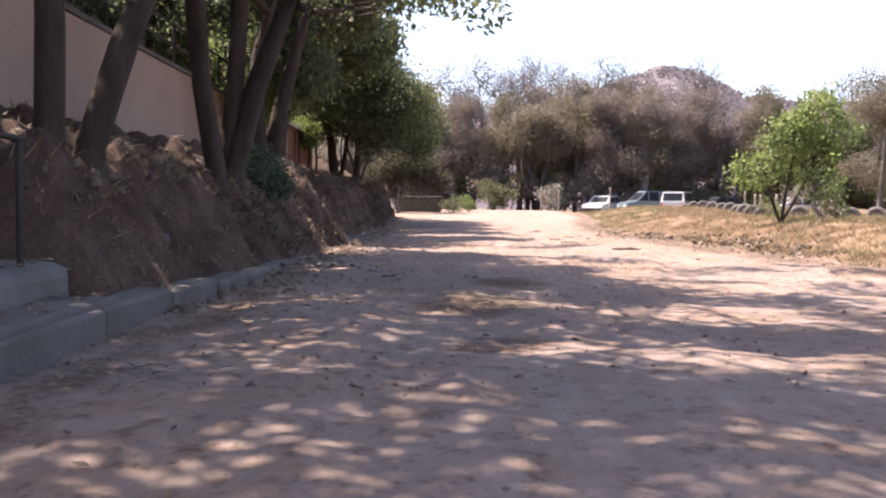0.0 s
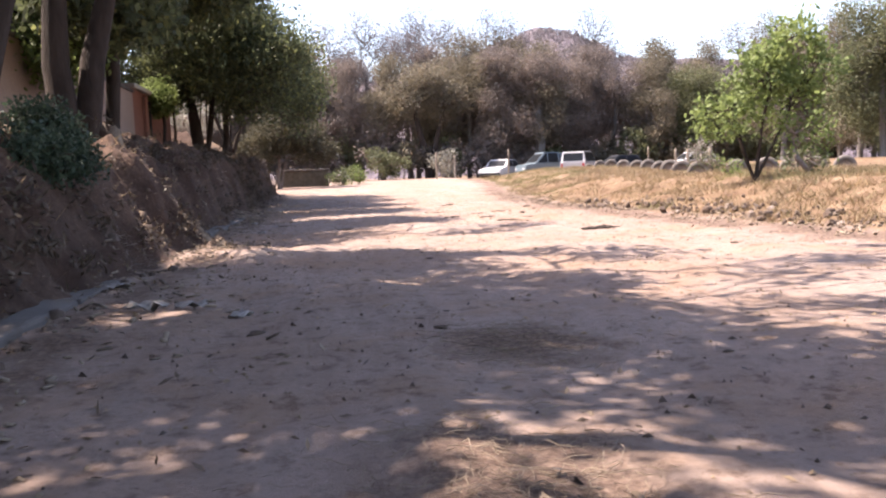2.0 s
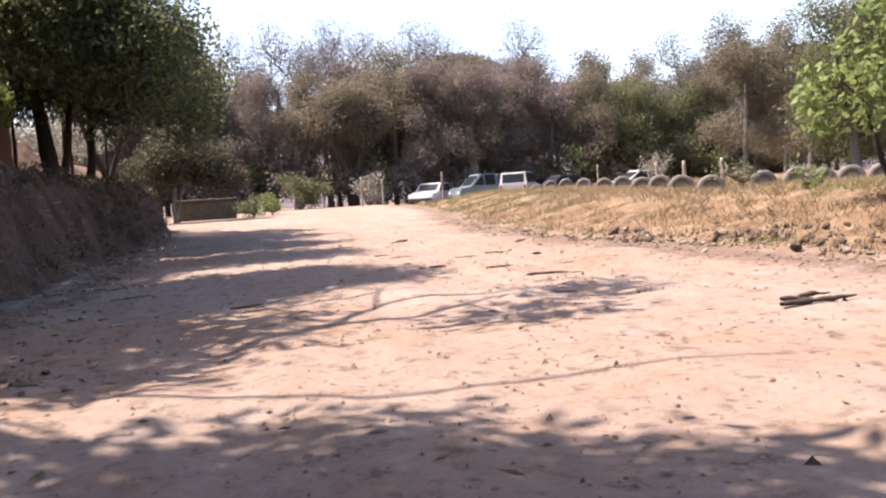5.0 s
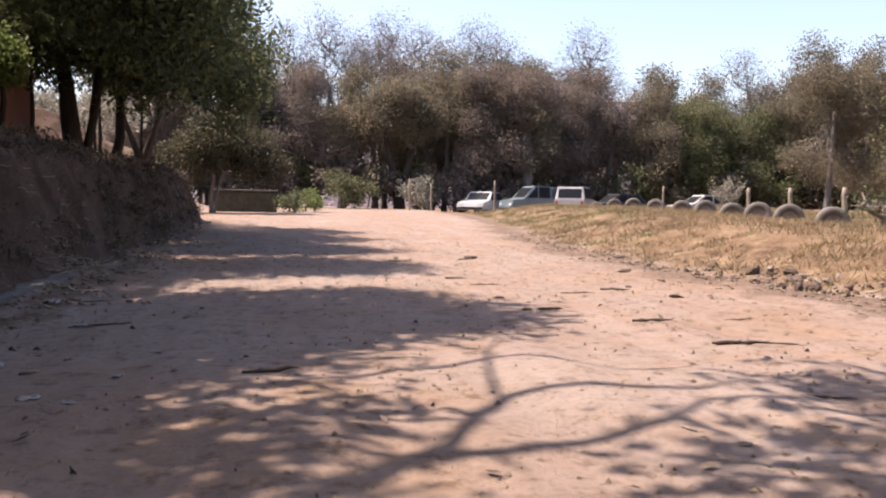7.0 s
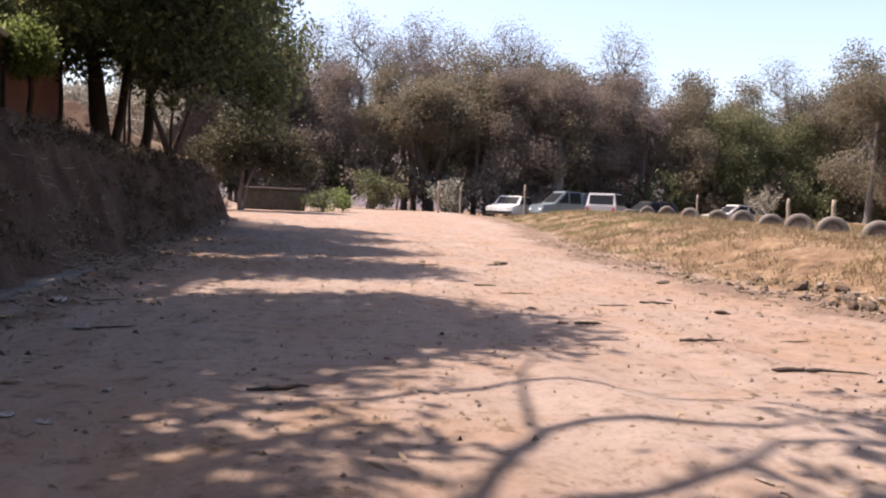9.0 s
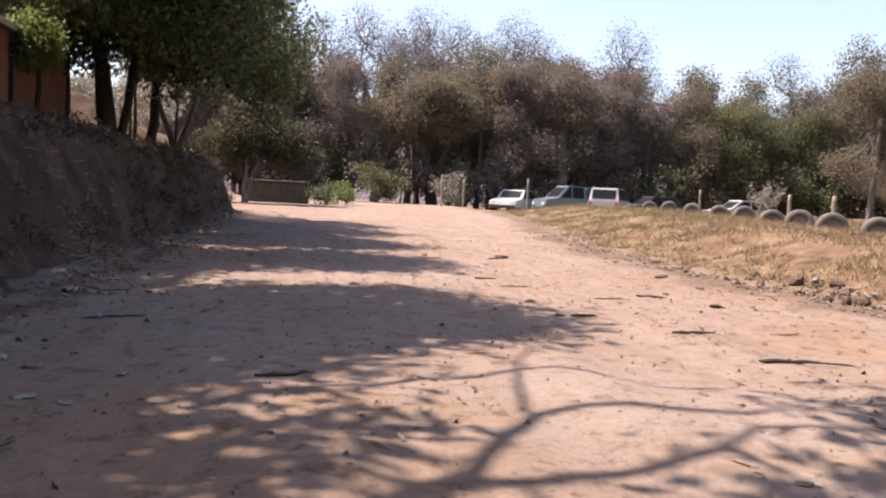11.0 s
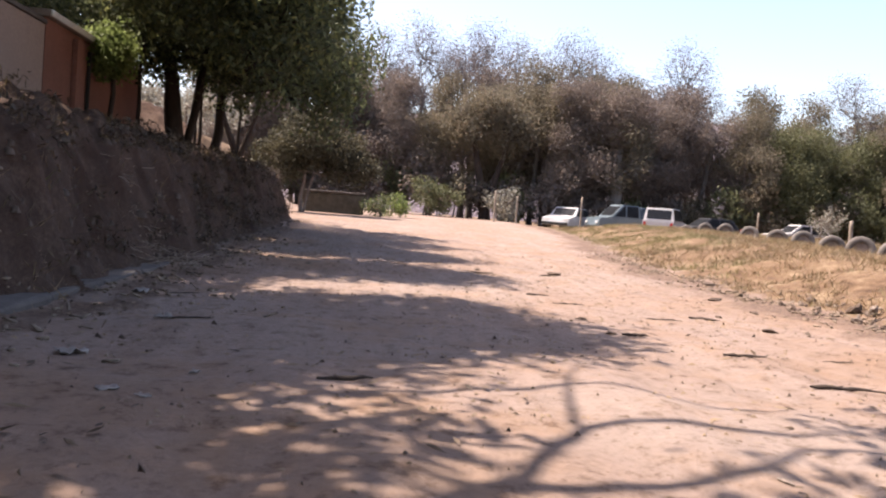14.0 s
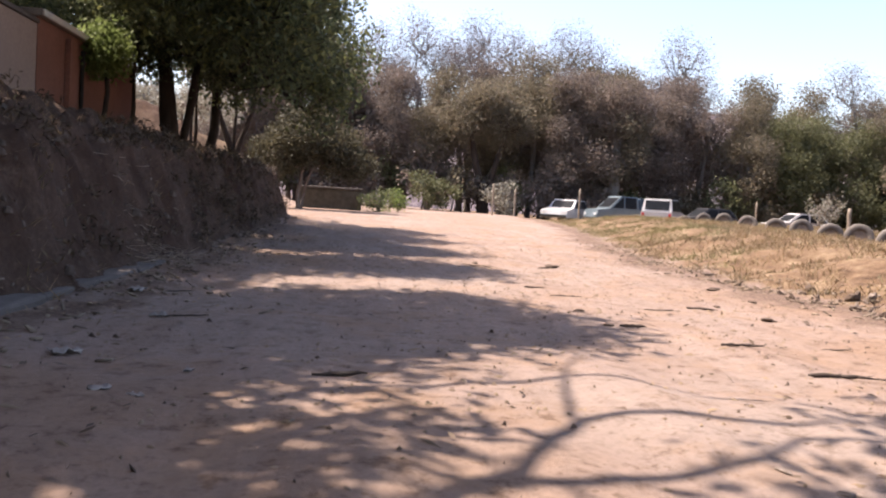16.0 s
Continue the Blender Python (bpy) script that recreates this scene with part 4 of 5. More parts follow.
# ---- sapling and small plants on the verge ----
tree("sapling", (7.95, 18.7, height(7.95, 18.7) - 0.05), "young bright green tree with thin stems on the verge", 401,
     [stem([(0, 0, 0), (0.02, 0, 0.1), (-0.12, 0.05, 0.5), (-0.25, 0.1, 1.0), (-0.4, 0.1, 1.5)], 0.035, 0.02), stem([(0.03, 0, 0), (0.05, 0, 0.1), (0.12, 0.0, 0.6), (0.2, 0.0, 1.2), (0.3, -0.1, 1.8)], 0.035, 0.02),
      stem([(0.05, 0.05, 0), (0.08, 0.05, 0.1), (0.35, 0.1, 0.5), (0.6, 0.1, 1.0), (0.8, 0.1, 1.4)], 0.03, 0.018)],
     [((-0.5, 0.1, 1.3), (0.6, 0.6, 0.45), 0.25), ((0.1, 0, 2.0), (0.65, 0.6, 0.5), 0.3), ((0.75, 0, 1.6), (0.6, 0.6, 0.5), 0.25), ((0.4, 0, 2.4), (0.4, 0.4, 0.3), 0.2), ((1.25, 0.1, 2.1), (0.6, 0.6, 0.5), 0.28), ((0.8, 0.0, 2.8), (0.5, 0.5, 0.35), 0.2)],
     LEAF_BRIGHT, BARK, clumps=80, per_clump=34, clump_size=0.13, leaf_size=(0.13, 0.065), twig_r=0.006, droop=0.2)

# ---- half-buried tyres ----
def tyre_mesh():
    """A car tyre standing upright, its centre at the origin, axle along y."""
    prof = [(0.19, -0.075), (0.26, -0.095), (0.335, -0.085), (0.36, -0.055), (0.36, 0.055), (0.335, 0.085), (0.26, 0.095), (0.19, 0.075), (0.185, 0.0)]
    n, k = 36, 9
    v = [(r * math.cos(2 * math.pi * i / n) * (1 if j not in (3, 4) or i % 2 else 0.985), w, r * math.sin(2 * math.pi * i / n)) for i in range(n) for j, (r, w) in enumerate(prof)]
    f = [(i * k + j, i * k + (j + 1) % k, ((i + 1) % n) * k + (j + 1) % k, ((i + 1) % n) * k + j) for i in range(n) for j in range(k)]
    return mesh_data("tyre", v, f, RUBBER, True)


TYRE = tyre_mesh()
SOIL = bpy.data.meshes.new("soil_fill")
soil_bm = bmesh.new()
bmesh.ops.create_cone(soil_bm, cap_ends=True, segments=24, radius1=0.2, radius2=0.2, depth=0.11, matrix=Matrix.Rotation(math.pi / 2, 4, "X"))
soil_bm.to_mesh(SOIL)
soil_bm.free()
SOIL.materials.append(STONE)
spots = [(11.25, 27.7), (11.65, 29.7), (12.1, 31.6), (12.6, 33.6), (13.1, 35.9), (13.6, 38.3), (14.1, 41.2), (14.6, 44.2), (15.0, 47.0), (15.4, 50.0), (12.1, 26.9), (13.05, 26.9), (14.0, 27.2), (15.0, 27.4), (16.1, 27.6)]
for x, y in spots:
    o = new("tyre", TYRE)
    o.matrix_basis = Matrix.Translation((x, y, height(x, y) + 0.04)) @ Matrix.Scale(0.94, 4) @ Matrix.Rotation(rng.normal(-0.35, 0.12), 4, "Z") @ Matrix.Rotation(rng.normal(0, 0.06), 4, "X")
    fill = new("soil_fill", SOIL)
    child(fill, o, "packed earth inside the tyre")
    tagged(o, "weathered grey car tyre half buried upright in the verge", "tyre", "row of half-buried tyres")


# ---- vehicles ----
def wheel(parent, x, y, r=0.33):
    bm = bmesh.new()
    bmesh.ops.create_cone(bm, cap_ends=True, segments=20, radius1=r, radius2=r, depth=0.2, matrix=Matrix.Translation((x, y, r)) @ Matrix.Rotation(math.pi / 2, 4, "X"))
    w = part("wheel", bm, BLACK_RUBBER, parent, "black tyre")
    bm = bmesh.new()
    bmesh.ops.create_cone(bm, cap_ends=True, segments=16, radius1=r * 0.6, radius2=r * 0.55, depth=0.216, matrix=Matrix.Translation((x, y, r)) @ Matrix.Rotation(math.pi / 2, 4, "X"))
    part("rim", bm, CHROME, w, "metal rim")


def prism(profile, half, taper=0.0, z_taper=1.0):
    """A body from a side profile (x, z), width 2 * half, narrowing above z_taper."""
    bm = bmesh.new()
    rows = []
    for side in (-1, 1):
        rows.append([bm.verts.new((x, side * (half - (taper if z > z_taper else 0)), z)) for x, z in profile])
    bm.faces.new(rows[0])
    bm.faces.new(list(reversed(rows[1])))
    n = len(profile)
    for i in range(n):
        bm.faces.new((rows[0][(i + 1) % n], rows[0][i], rows[1][i], rows[1][(i + 1) % n]))
    bmesh.ops.recalc_face_normals(bm, faces=bm.faces)
    bmesh.ops.bevel(bm, geom=list(bm.edges), offset=0.03, segments=2, affect="EDGES")
    return bm


def car(at, yaw, paint, label, lower, cabin, half=0.86, cover=None, roof=None, r=0.33):
    x, y = at
    root = thing("car", pose(x, y, height(x, y), 0, 0, yaw), label, "car")
    part("body", prism(lower, half), paint, root)
    cab = part("cabin", prism(cabin, half - 0.02, 0.12, min(z for _, z in cabin) + 0.2), paint, root)
    xs = sorted(p[0] for p in cabin)
    z0, z1 = min(z for _, z in cabin), max(z for _, z in cabin)
    zc = (z0 + z1) / 2 + 0.03
    lo = sorted([p for p in cabin if p[1] < z0 + 0.1])
    hi = sorted([p for p in cabin if p[1] > z1 - 0.1])
    for side in (-1, 1):
        a, b_, c, d = lo[0][0], lo[-1][0], hi[-1][0], hi[0][0]
        mid = (a + b_) / 2
        for x0, x1, x2, x3 in ((a + 0.2, mid - 0.05, mid - 0.05, d + 0.12), (mid + 0.05, b_ - 0.25, c - 0.08, mid + 0.05)):
            bm = bmesh.new()
            y0, y1 = side * (half + 0.004), side * (half - 0.118)
            q = [bm.verts.new(p) for p in ((x0, y0 - side * 0.02, z0 + 0.08), (x1, y0 - side * 0.02, z0 + 0.08), (x2, y1, z1 - 0.08), (x3, y1, z1 - 0.08))]
            face = bm.faces.new(q)
            ex = bmesh.ops.extrude_face_region(bm, geom=[face])
            bmesh.ops.translate(bm, verts=[v for v in ex["geom"] if isinstance(v, bmesh.types.BMVert)], vec=(0, side * 0.012, 0))
            bmesh.ops.recalc_face_normals(bm, faces=bm.faces)
            part("side_window", bm, GLASS, cab, "dark glass")
    for end, low, top in ((1, lo[-1], hi[-1]), (-1, lo[0], hi[0])):
        dx, dz = top[0] - low[0], top[1] - low[1]
        tilt = math.atan2(dx, dz)
        bm = box_bm((0.02, 2 * half - 0.42, math.hypot(dx, dz) * 0.72), ((low[0] + top[0]) / 2 + end * 0.012, 0, (low[1] + top[1]) / 2), 0.004, None, Matrix.Rotation(tilt, 4, "Y"))
        part("windscreen" if end > 0 else "rear_window", bm, GLASS, cab, "dark glass")
    fx, bx = max(p[0] for p in lower), min(p[0] for p in lower)
    for side in (-1, 1):
        part("headlight", box_bm((0.05, 0.3, 0.14), (fx + 0.005, side * (half - 0.24), 0.68), 0.02), LAMP_CLEAR, root, "clear lens")
        part("tail_light", box_bm((0.05, 0.14, 0.26), (bx - 0.005, side * (half - 0.14), 0.78), 0.02), LAMP_RED, root, "red lens")
        wheel(root, fx - 0.75, side * (half - 0.11), r)
        wheel(root, bx + 0.75, side * (half - 0.11), r)
    part("front_bumper", box_bm((0.12, 2 * half - 0.06, 0.16), (fx + 0.03, 0, 0.42), 0.03), BLACK_RUBBER, root)
    part("rear_bumper", box_bm((0.12, 2 * half - 0.06, 0.16), (bx - 0.03, 0, 0.42), 0.03), BLACK_RUBBER, root)
    if cover:
        x0, x1, z2, z3 = cover
        part("canopy", box_bm((x1 - x0, 2 * half - 0.08, z3 - z2), ((x0 + x1) / 2, 0, (z2 + z3) / 2), 0.06), CANVAS, root, "blue canvas canopy")
    if roof:
        part("roof_rack", box_bm((1.3, 1.1, 0.06), (roof, 0, z1 + 0.05), 0.01), BLACK_RUBBER, root)
    return root


HATCH_LOW = [(-1.9, 0.3), (-1.95, 0.85), (0.9, 0.9), (1.85, 0.75), (1.95, 0.3)]
HATCH_CAB = [(-1.8, 0.84), (-1.35, 1.42), (0.1, 1.45), (0.85, 0.87)]
SUV_LOW = [(-2.05, 0.4), (-2.1, 1.0), (0.95, 1.05), (2.0, 0.95), (2.1, 0.4)]
SUV_CAB = [(-2.0, 0.99), (-1.85, 1.72), (0.25, 1.75), (0.9, 1.02)]
TRUCK_LOW = [(-2.4, 0.45), (-2.4, 1.05), (1.3, 1.05), (2.2, 0.95), (2.3, 0.45)]
TRUCK_CAB = [(-0.5, 1.02), (-0.4, 1.8), (0.7, 1.82), (1.5, 1.02)]
car((12.75, 62.0), 234, WHITE_PAINT, "white hatchback parked beside the woods", HATCH_LOW, HATCH_CAB)
car((16.1, 60.8), 190, BLUE_PAINT, "blue-grey pickup with a dark canvas canopy beside the woods", TRUCK_LOW, TRUCK_CAB, 0.9, (-2.35, -0.45, 1.03, 1.74))
car((17.75, 58.8), 58, WHITE_PAINT, "white off-road car parked behind the tyre row", SUV_LOW, SUV_CAB, 0.88, None, None, 0.36)
car((21.2, 61.0), 185, DARK_PAINT, "dark saloon car parked near the woods", HATCH_LOW, HATCH_CAB)
car((26.2, 59.5), 180, WHITE_PAINT, "white low car parked near the woods", HATCH_LOW, HATCH_CAB)


def post(at, h, label, lean=0.0):
    x, y = at
    g = np.random.default_rng(int(x * 10))
    v, f = tubes([([(0, 0, -0.2), (0.01, 0, h * 0.4), (lean * 0.5, 0.02, h * 0.8), (lean, 0, h), (lean, 0, h + 0.005)], [0.06, 0.055, 0.05, 0.045, 0.002])], 8)
    o = new("fence_post", mesh_data("fence_post", v, f, WOOD, True))
    o.location = (x, y, height(x, y))
    return tagged(o, label, "post", "wooden posts behind the verge")


for x, y, h, ln in ((12.35, 57.5, 2.0, 0.05), (7.3, 56.5, 1.7, 0.1), (8.6, 57.0, 1.5, 0.0), (19.9, 52.0, 1.5, 0.12), (12.3, 30.6, 0.75, 0.02), (11.9, 28.2, 0.75, -0.02), (13.6, 34.4, 0.8, 0.03)):
    post((x, y), h, "weathered grey wooden post behind the verge")

# low fence at the bend
low_wall = thing("low_wall", Matrix.Translation((-0.9, 49.0, height(-0.9, 49.0))), "low grey rough stone wall at the road bend", "wall", kind="structure")
part("wall_body", box_bm((2.7, 0.3, 1.0), (-0.2, 0, 0.35), 0.05), OLD_STONE, low_wall)
part("coping", box_bm((2.8, 0.38, 0.1), (-0.2, 0, 0.9), 0.03), CONCRETE, low_wall, "pale concrete coping")


# ---- grass on the verge ----
def blades(g, x, y, z, h, w, lean):
    k = len(x)
    base = np.stack([x, y, z], -1)
    a = g.uniform(0, 2 * np.pi, k)
    side = np.stack([np.cos(a), np.sin(a), 0 * a], -1) * (w * g.uniform(0.6, 1.4, k))[:, None]
    tip = g.normal(0, 1, (k, 3)) * lean
    tip[:, 2] = 1
    tip *= (h * g.uniform(0.4, 1.2, k))[:, None]
    v = np.stack([base - side, base + side, base + tip], 1)
    return v.reshape(-1, 3), np.arange(3 * k).reshape(-1, 3)


def build_grass():
    g = np.random.default_rng(61)
    n = 8500
    ty = 7 + 45 * g.uniform(0, 1, n) ** 1.25
    tx = verge_edge(ty) + 0.2 + g.uniform(0, 1, n) ** 0.9 * (7.5 + 0.1 * ty)
    keep = waves(tx, ty, 62, 2.2) + 0.7 * g.normal(0, 1, n) > -0.5
    tx, ty = tx[keep], ty[keep]
    green = (np.abs(waves(tx, ty, 63, 4.0)) >= 0.75) | ((ty > 33) & (tx < verge_edge(ty) + 3.5) & (waves(tx, ty, 65, 3.0) > -0.4))
    for name, mat, pick, lab in (("dry_grass", STRAW, ~green, "golden dry tufted grass on the verge"), ("greenish_grass", STRAW_GREEN, green, "greenish dry grass tufts on the verge")):
        x0, y0 = tx[pick], ty[pick]
        m = 26
        x = np.repeat(x0, m) + g.normal(0, 0.10, len(x0) * m)
        y = np.repeat(y0, m) + g.normal(0, 0.10, len(x0) * m)
        size = np.repeat(g.uniform(0.05, 0.17, len(x0)), m)
        z = land(x, y)[0] - 0.01
        v, f = blades(g, x, y, z, size, 0.008 + 0 * x, 0.75)
        tagged(new(name, mesh_data(name, v, f, mat)), lab, "grass", kind="stuff")


build_grass()


def build_bank_grass():
    g = np.random.default_rng(64)
    n = 420
    y0 = g.uniform(4.9, 40, n)
    x0 = bank_foot(y0) - 0.1 - g.uniform(0, 2.3, n) ** 1.0
    m = 16
    x, y = np.repeat(x0, m) + g.normal(0, 0.08, n * m), np.repeat(y0, m) + g.normal(0, 0.08, n * m)
    z = land(x, y)[0] - 0.01
    v, f = blades(g, x, y, z, np.repeat(g.uniform(0.05, 0.16, n), m), 0.006 + 0 * x, 1.0)
    tagged(new("bank_grass", mesh_data("bank_grass", v, f, STRAW)), "sparse dry grass and roots on the earth bank", "grass", kind="stuff")


build_bank_grass()


def build_bank_scrub():
    """Dry brown brush matted over the bank and along its crest."""
    g = np.random.default_rng(66)
    n = 900
    y = np.where(g.uniform(0, 1, n) < 0.75, g.uniform(19, 40, n), g.uniform(8, 19, n))
    x = bank_foot(y) - 0.15 - np.abs(g.normal(0, 0.75, n))
    keep = waves(x * 1.5, y, 67, 2.4) + 0.5 * g.normal(0, 1, n) > np.where(y > 24, -0.5, 0.45)
    x, y = x[keep], y[keep]
    c = np.stack([x, y, land(x, y)[0] + 0.03], -1)
    v, f = leaves(g, c, (0.11, 0.13, 0.05), 46, 0.09, 0.022, -0.2)
    tagged(new("bank_scrub", mesh_data("bank_scrub", v, f, BANK_BRUSH)), "matted dry brown scrub hanging over the earth bank", "scrub", kind="stuff")


build_bank_scrub()


# ---- fallen leaves, twigs, stones ----
def build_litter():
    g = np.random.default_rng(71)
    n = 9000
    y = g.uniform(1.0, 34, n)
    x = np.where(g.uniform(0, 1, n) < 0.6, bank_foot(y) + 0.3 + g.normal(-0.6, 0.7, n), np.where(g.uniform(0, 1, n) < 0.55, verge_edge(y) - 0.3 + g.normal(0, 0.5, n), g.uniform(-1.8, 5.4, n)))
    fan = slice(0, 900)
    x[fan], y[fan] = -1.65 + g.normal(0, 0.3, 900), 14.95 + g.normal(0, 0.35, 900)
    tread = slice(900, 1500)
    x[tread], y[tread] = g.uniform(-3.3, -2.0, 600), g.uniform(2.6, 4.7, 600)
    z = land(x, y)[0] + 0.012
    z[tread] = np.where(x[tread] < -2.28, 0.412, 0.212)
    c = np.stack([x, y, z], -1)
    d = g.normal(0, 1, (n, 3)) * (1, 1, 0.18)
    d /= np.linalg.norm(d, axis=1, keepdims=True)
    s = np.cross(d, (0, 0, 1)) + g.normal(0, 0.25, (n, 3))
    L, W = g.uniform(0.012, 0.04, (n, 1)), g.uniform(0.006, 0.016, (n, 1))
    v = np.stack([c - d * L, c + s * W, c + d * L, c - s * W], 1).reshape(-1, 3)
    v[:, 2] += 0.004
    tagged(new("fallen_leaves", mesh_data("fallen_leaves", v, np.arange(4 * n).reshape(-1, 4), DRY_LEAF)), "brown fallen leaves scattered over the dirt", "leaf litter", kind="stuff")


build_litter()


def stone_meshes(mat, n, seed):
    g = np.random.default_rng(seed)
    out = []
    for _ in range(n):
        bm = bmesh.new()
        bmesh.ops.create_icosphere(bm, subdivisions=2, radius=0.5)
        k = Vector(g.uniform(0.65, 1.2, 3))
        for v in bm.verts:
            s = 1 + 0.6 * noise.noise(v.co * 2.2 + Vector(g.uniform(0, 0.01, 3)) + Vector((seed, _ * 3, 0)))
            v.co = Vector((v.co.x * k.x * s, v.co.y * k.y * s, v.co.z * k.z * s * 0.75))
        me = bpy.data.meshes.new("stone")
        bm.to_mesh(me)
        bm.free()
        me.materials.append(mat)
        out.append(me)
    return out


STONES, CLODS = stone_meshes(STONE, 5, 1), stone_meshes(CLOD, 4, 2)
heap = thing("rubble_heap", Matrix.Translation((5.6, 18, 0)), "heap of broken stones and earth clods along the verge", "rubble")
g = np.random.default_rng(81)
for k in range(298):
    y = 12.5 + 10.5 * g.uniform()
    x = verge_edge(y) + 0.35 + g.normal(0, 0.28) + 0.3 * math.exp(-((y - 17) / 3) ** 2)
    s = min(0.17, 0.035 + g.exponential(0.035))
    p = new("stone", (STONES if g.uniform() < 0.25 else CLODS)[g.integers(4)])
    p.matrix_basis = Matrix.Translation((x - 5.6, y - 18, height(x, y) + s * 0.15 + 0.1 * math.exp(-((y - 17.5) / 2.5) ** 2) * g.uniform(0, 1))) @ Euler(g.uniform(0, 6.28, 3)).to_matrix().to_4x4() @ Matrix.Scale(s, 4)
    child(p, heap)

# single stones and clods on the road
for x, y, s, c in ((2.06, 19.2, 0.068, 1), (3.74, 20.0, 0.109, 1), (5.6, 25.4, 0.136, 1), (3.1, 25.3, 0.136, 1), (0.34, 8.4, 0.061, 1), (-0.63, 8.7, 0.082, 1), (3.8, 11.75, 0.068, 1), (0.73, 11.7, 0.041, 1),
                   (1.42, 7.4, 0.041, 1), (0.76, 5.1, 0.041, 1), (3.68, 20.9, 0.082, 1), (2.08, 20.1, 0.068, 1), (2.85, 15.7, 0.109, 0), (1.62, 15.9, 0.041, 0), (1.75, 15.75, 0.048, 0), (2.5, 4.3, 0.075, 1), (4.4, 21.6, 0.095, 1), (4.6, 23.0, 0.136, 1), (1.9, 25.1, 0.109, 1)):
    p = new("loose_stone", (CLODS if c else STONES)[int(y * 7) % 4])
    p.matrix_basis = Matrix.Translation((x, y, height(x, y) + s * 0.12)) @ Matrix.Rotation(x * 9, 4, "Z") @ Matrix.Diagonal((s * 1.7, s * 0.85, s * 0.5, 1))
    tagged(p, "dark earth clod lying on the dirt road" if c else "pale stone lying on the dirt road", "clod" if c else "stone", "loose clods on the road")


def stick(at, length, yaw, r, label, name="stick", mat=DARK_WOOD, curl=0.15):
    """A crooked, knotty piece with two short side shoots."""
    g = np.random.default_rng(int(at[0] * 100 + at[1] * 10))
    n = 10
    t = np.linspace(-0.5, 0.5, n)
    bend = np.cumsum(np.cumsum(g.normal(0, 1, n))) * (curl + 0.06) * 0.1 * length
    bend = bend - np.linspace(bend[0], bend[-1], n)
    lift = np.abs(np.cumsum(g.normal(0, 0.5, n))) * r * 0.5
    pts = np.stack([t * length, bend, r * 0.7 + lift], -1)
    lines = [(pts, np.clip(np.interp(t, [-0.5, -0.3, 0.2, 0.5], [0.6, 1, 0.8, 0.2]) * g.uniform(0.6, 1.4, n), 0.15, 1.3) * r)]
    for k in (3, 6):
        side = g.choice((-1, 1)) * g.uniform(0.1, 0.22) * length
        q = pts[k] + np.outer(np.linspace(0, 1, 5), (g.uniform(0.1, 0.25) * length, side, r * 0.4)) + g.normal(0, 0.012 * length, (5, 3)) * (1, 1, 0.2)
        lines.append((q, np.linspace(0.55, 0.15, 5) * r))
    v, f = tubes(lines, 6)
    o = new(name, mesh_data(name, v, f, mat, True))
    o.matrix_basis = pose(at[0], at[1], height(*at), 0, 0, yaw)
    return tagged(o, label, "stick")


stick((0.12, 17.1), 0.26, 8, 0.013, "dark curved strip of bark on the shaded road", "bark_strip", DARK_WOOD, 0.03)
stick((3.42, 14.55), 0.55, 2, 0.019, "dark flat piece of wood on the road", "broken_plank", DARK_WOOD, 0.02)
stick((3.46, 14.72), 0.34, -4, 0.018, "dark flat piece of wood on the road", "broken_plank", DARK_WOOD, 0.02)
for x, y, n, a in ((3.1, 17.6, 0.5, -20), (2.9, 20.3, 0.4, -10), (2.2, 21.0, 0.4, 5), (1.9, 24.6, 0.7, -8), (3.5, 18.6, 0.35, 12), (2.5, 16.3, 0.3, -25), (-0.9, 18.6, 0.4, 20), (-1.3, 20.1, 0.5, 40)):
    stick((x, y), n * 0.8, a, 0.006, "thin dry twig lying on the dirt road", "twig_on_road", DARK_WOOD, 0.05)

for x, y, n, a in ((2.22, 19.12, 0.2, -4), (3.34, 20.46, 0.28, -10), (2.67, 18.32, 0.28, -6), (2.86, 17.5, 0.4, -12), (2.15, 22.13, 0.26, 4), (1.88, 24.84, 0.5, -6), (2.95, 24.9, 0.3, 8)):
    stick((x, y), n, a, 0.013, "dark strip of bark lying on the dirt road", "bark_strip", DARK_WOOD, 0.04)


# ---- heaps of dry brush ----
def brush_pile(at, size, count, seed, mat, label, longest=0.35, thick=0.004, heap=0.06):
    x, y = at
    g = np.random.default_rng(seed)
    lines = []
    for _ in range(count):
        px, py = x + g.normal(0, size * 0.4), y + g.normal(0, size * 0.55)
        a = g.uniform(0, 2 * np.pi)
        n = g.uniform(0.3, 1.0) * longest
        z = height(px, py) + abs(g.normal(0, heap)) + 0.004
        d = np.array([math.cos(a), math.sin(a), g.normal(0, 0.22) * (1 if heap > 0.03 else 0.2)]) * n
        q = np.array([px, py, z])
        r = g.uniform(0.5, 1.2) * thick
        lines.append((wobbly(g, q - d / 2, q + d / 2, 4, 0.08), [r, r, r * 0.8, r * 0.4]))
    v, f = tubes(lines, 4)
    o = new("brush_pile", mesh_data("brush_pile", v, f, mat, True))
    return tagged(o, label, "brush", kind="stuff")


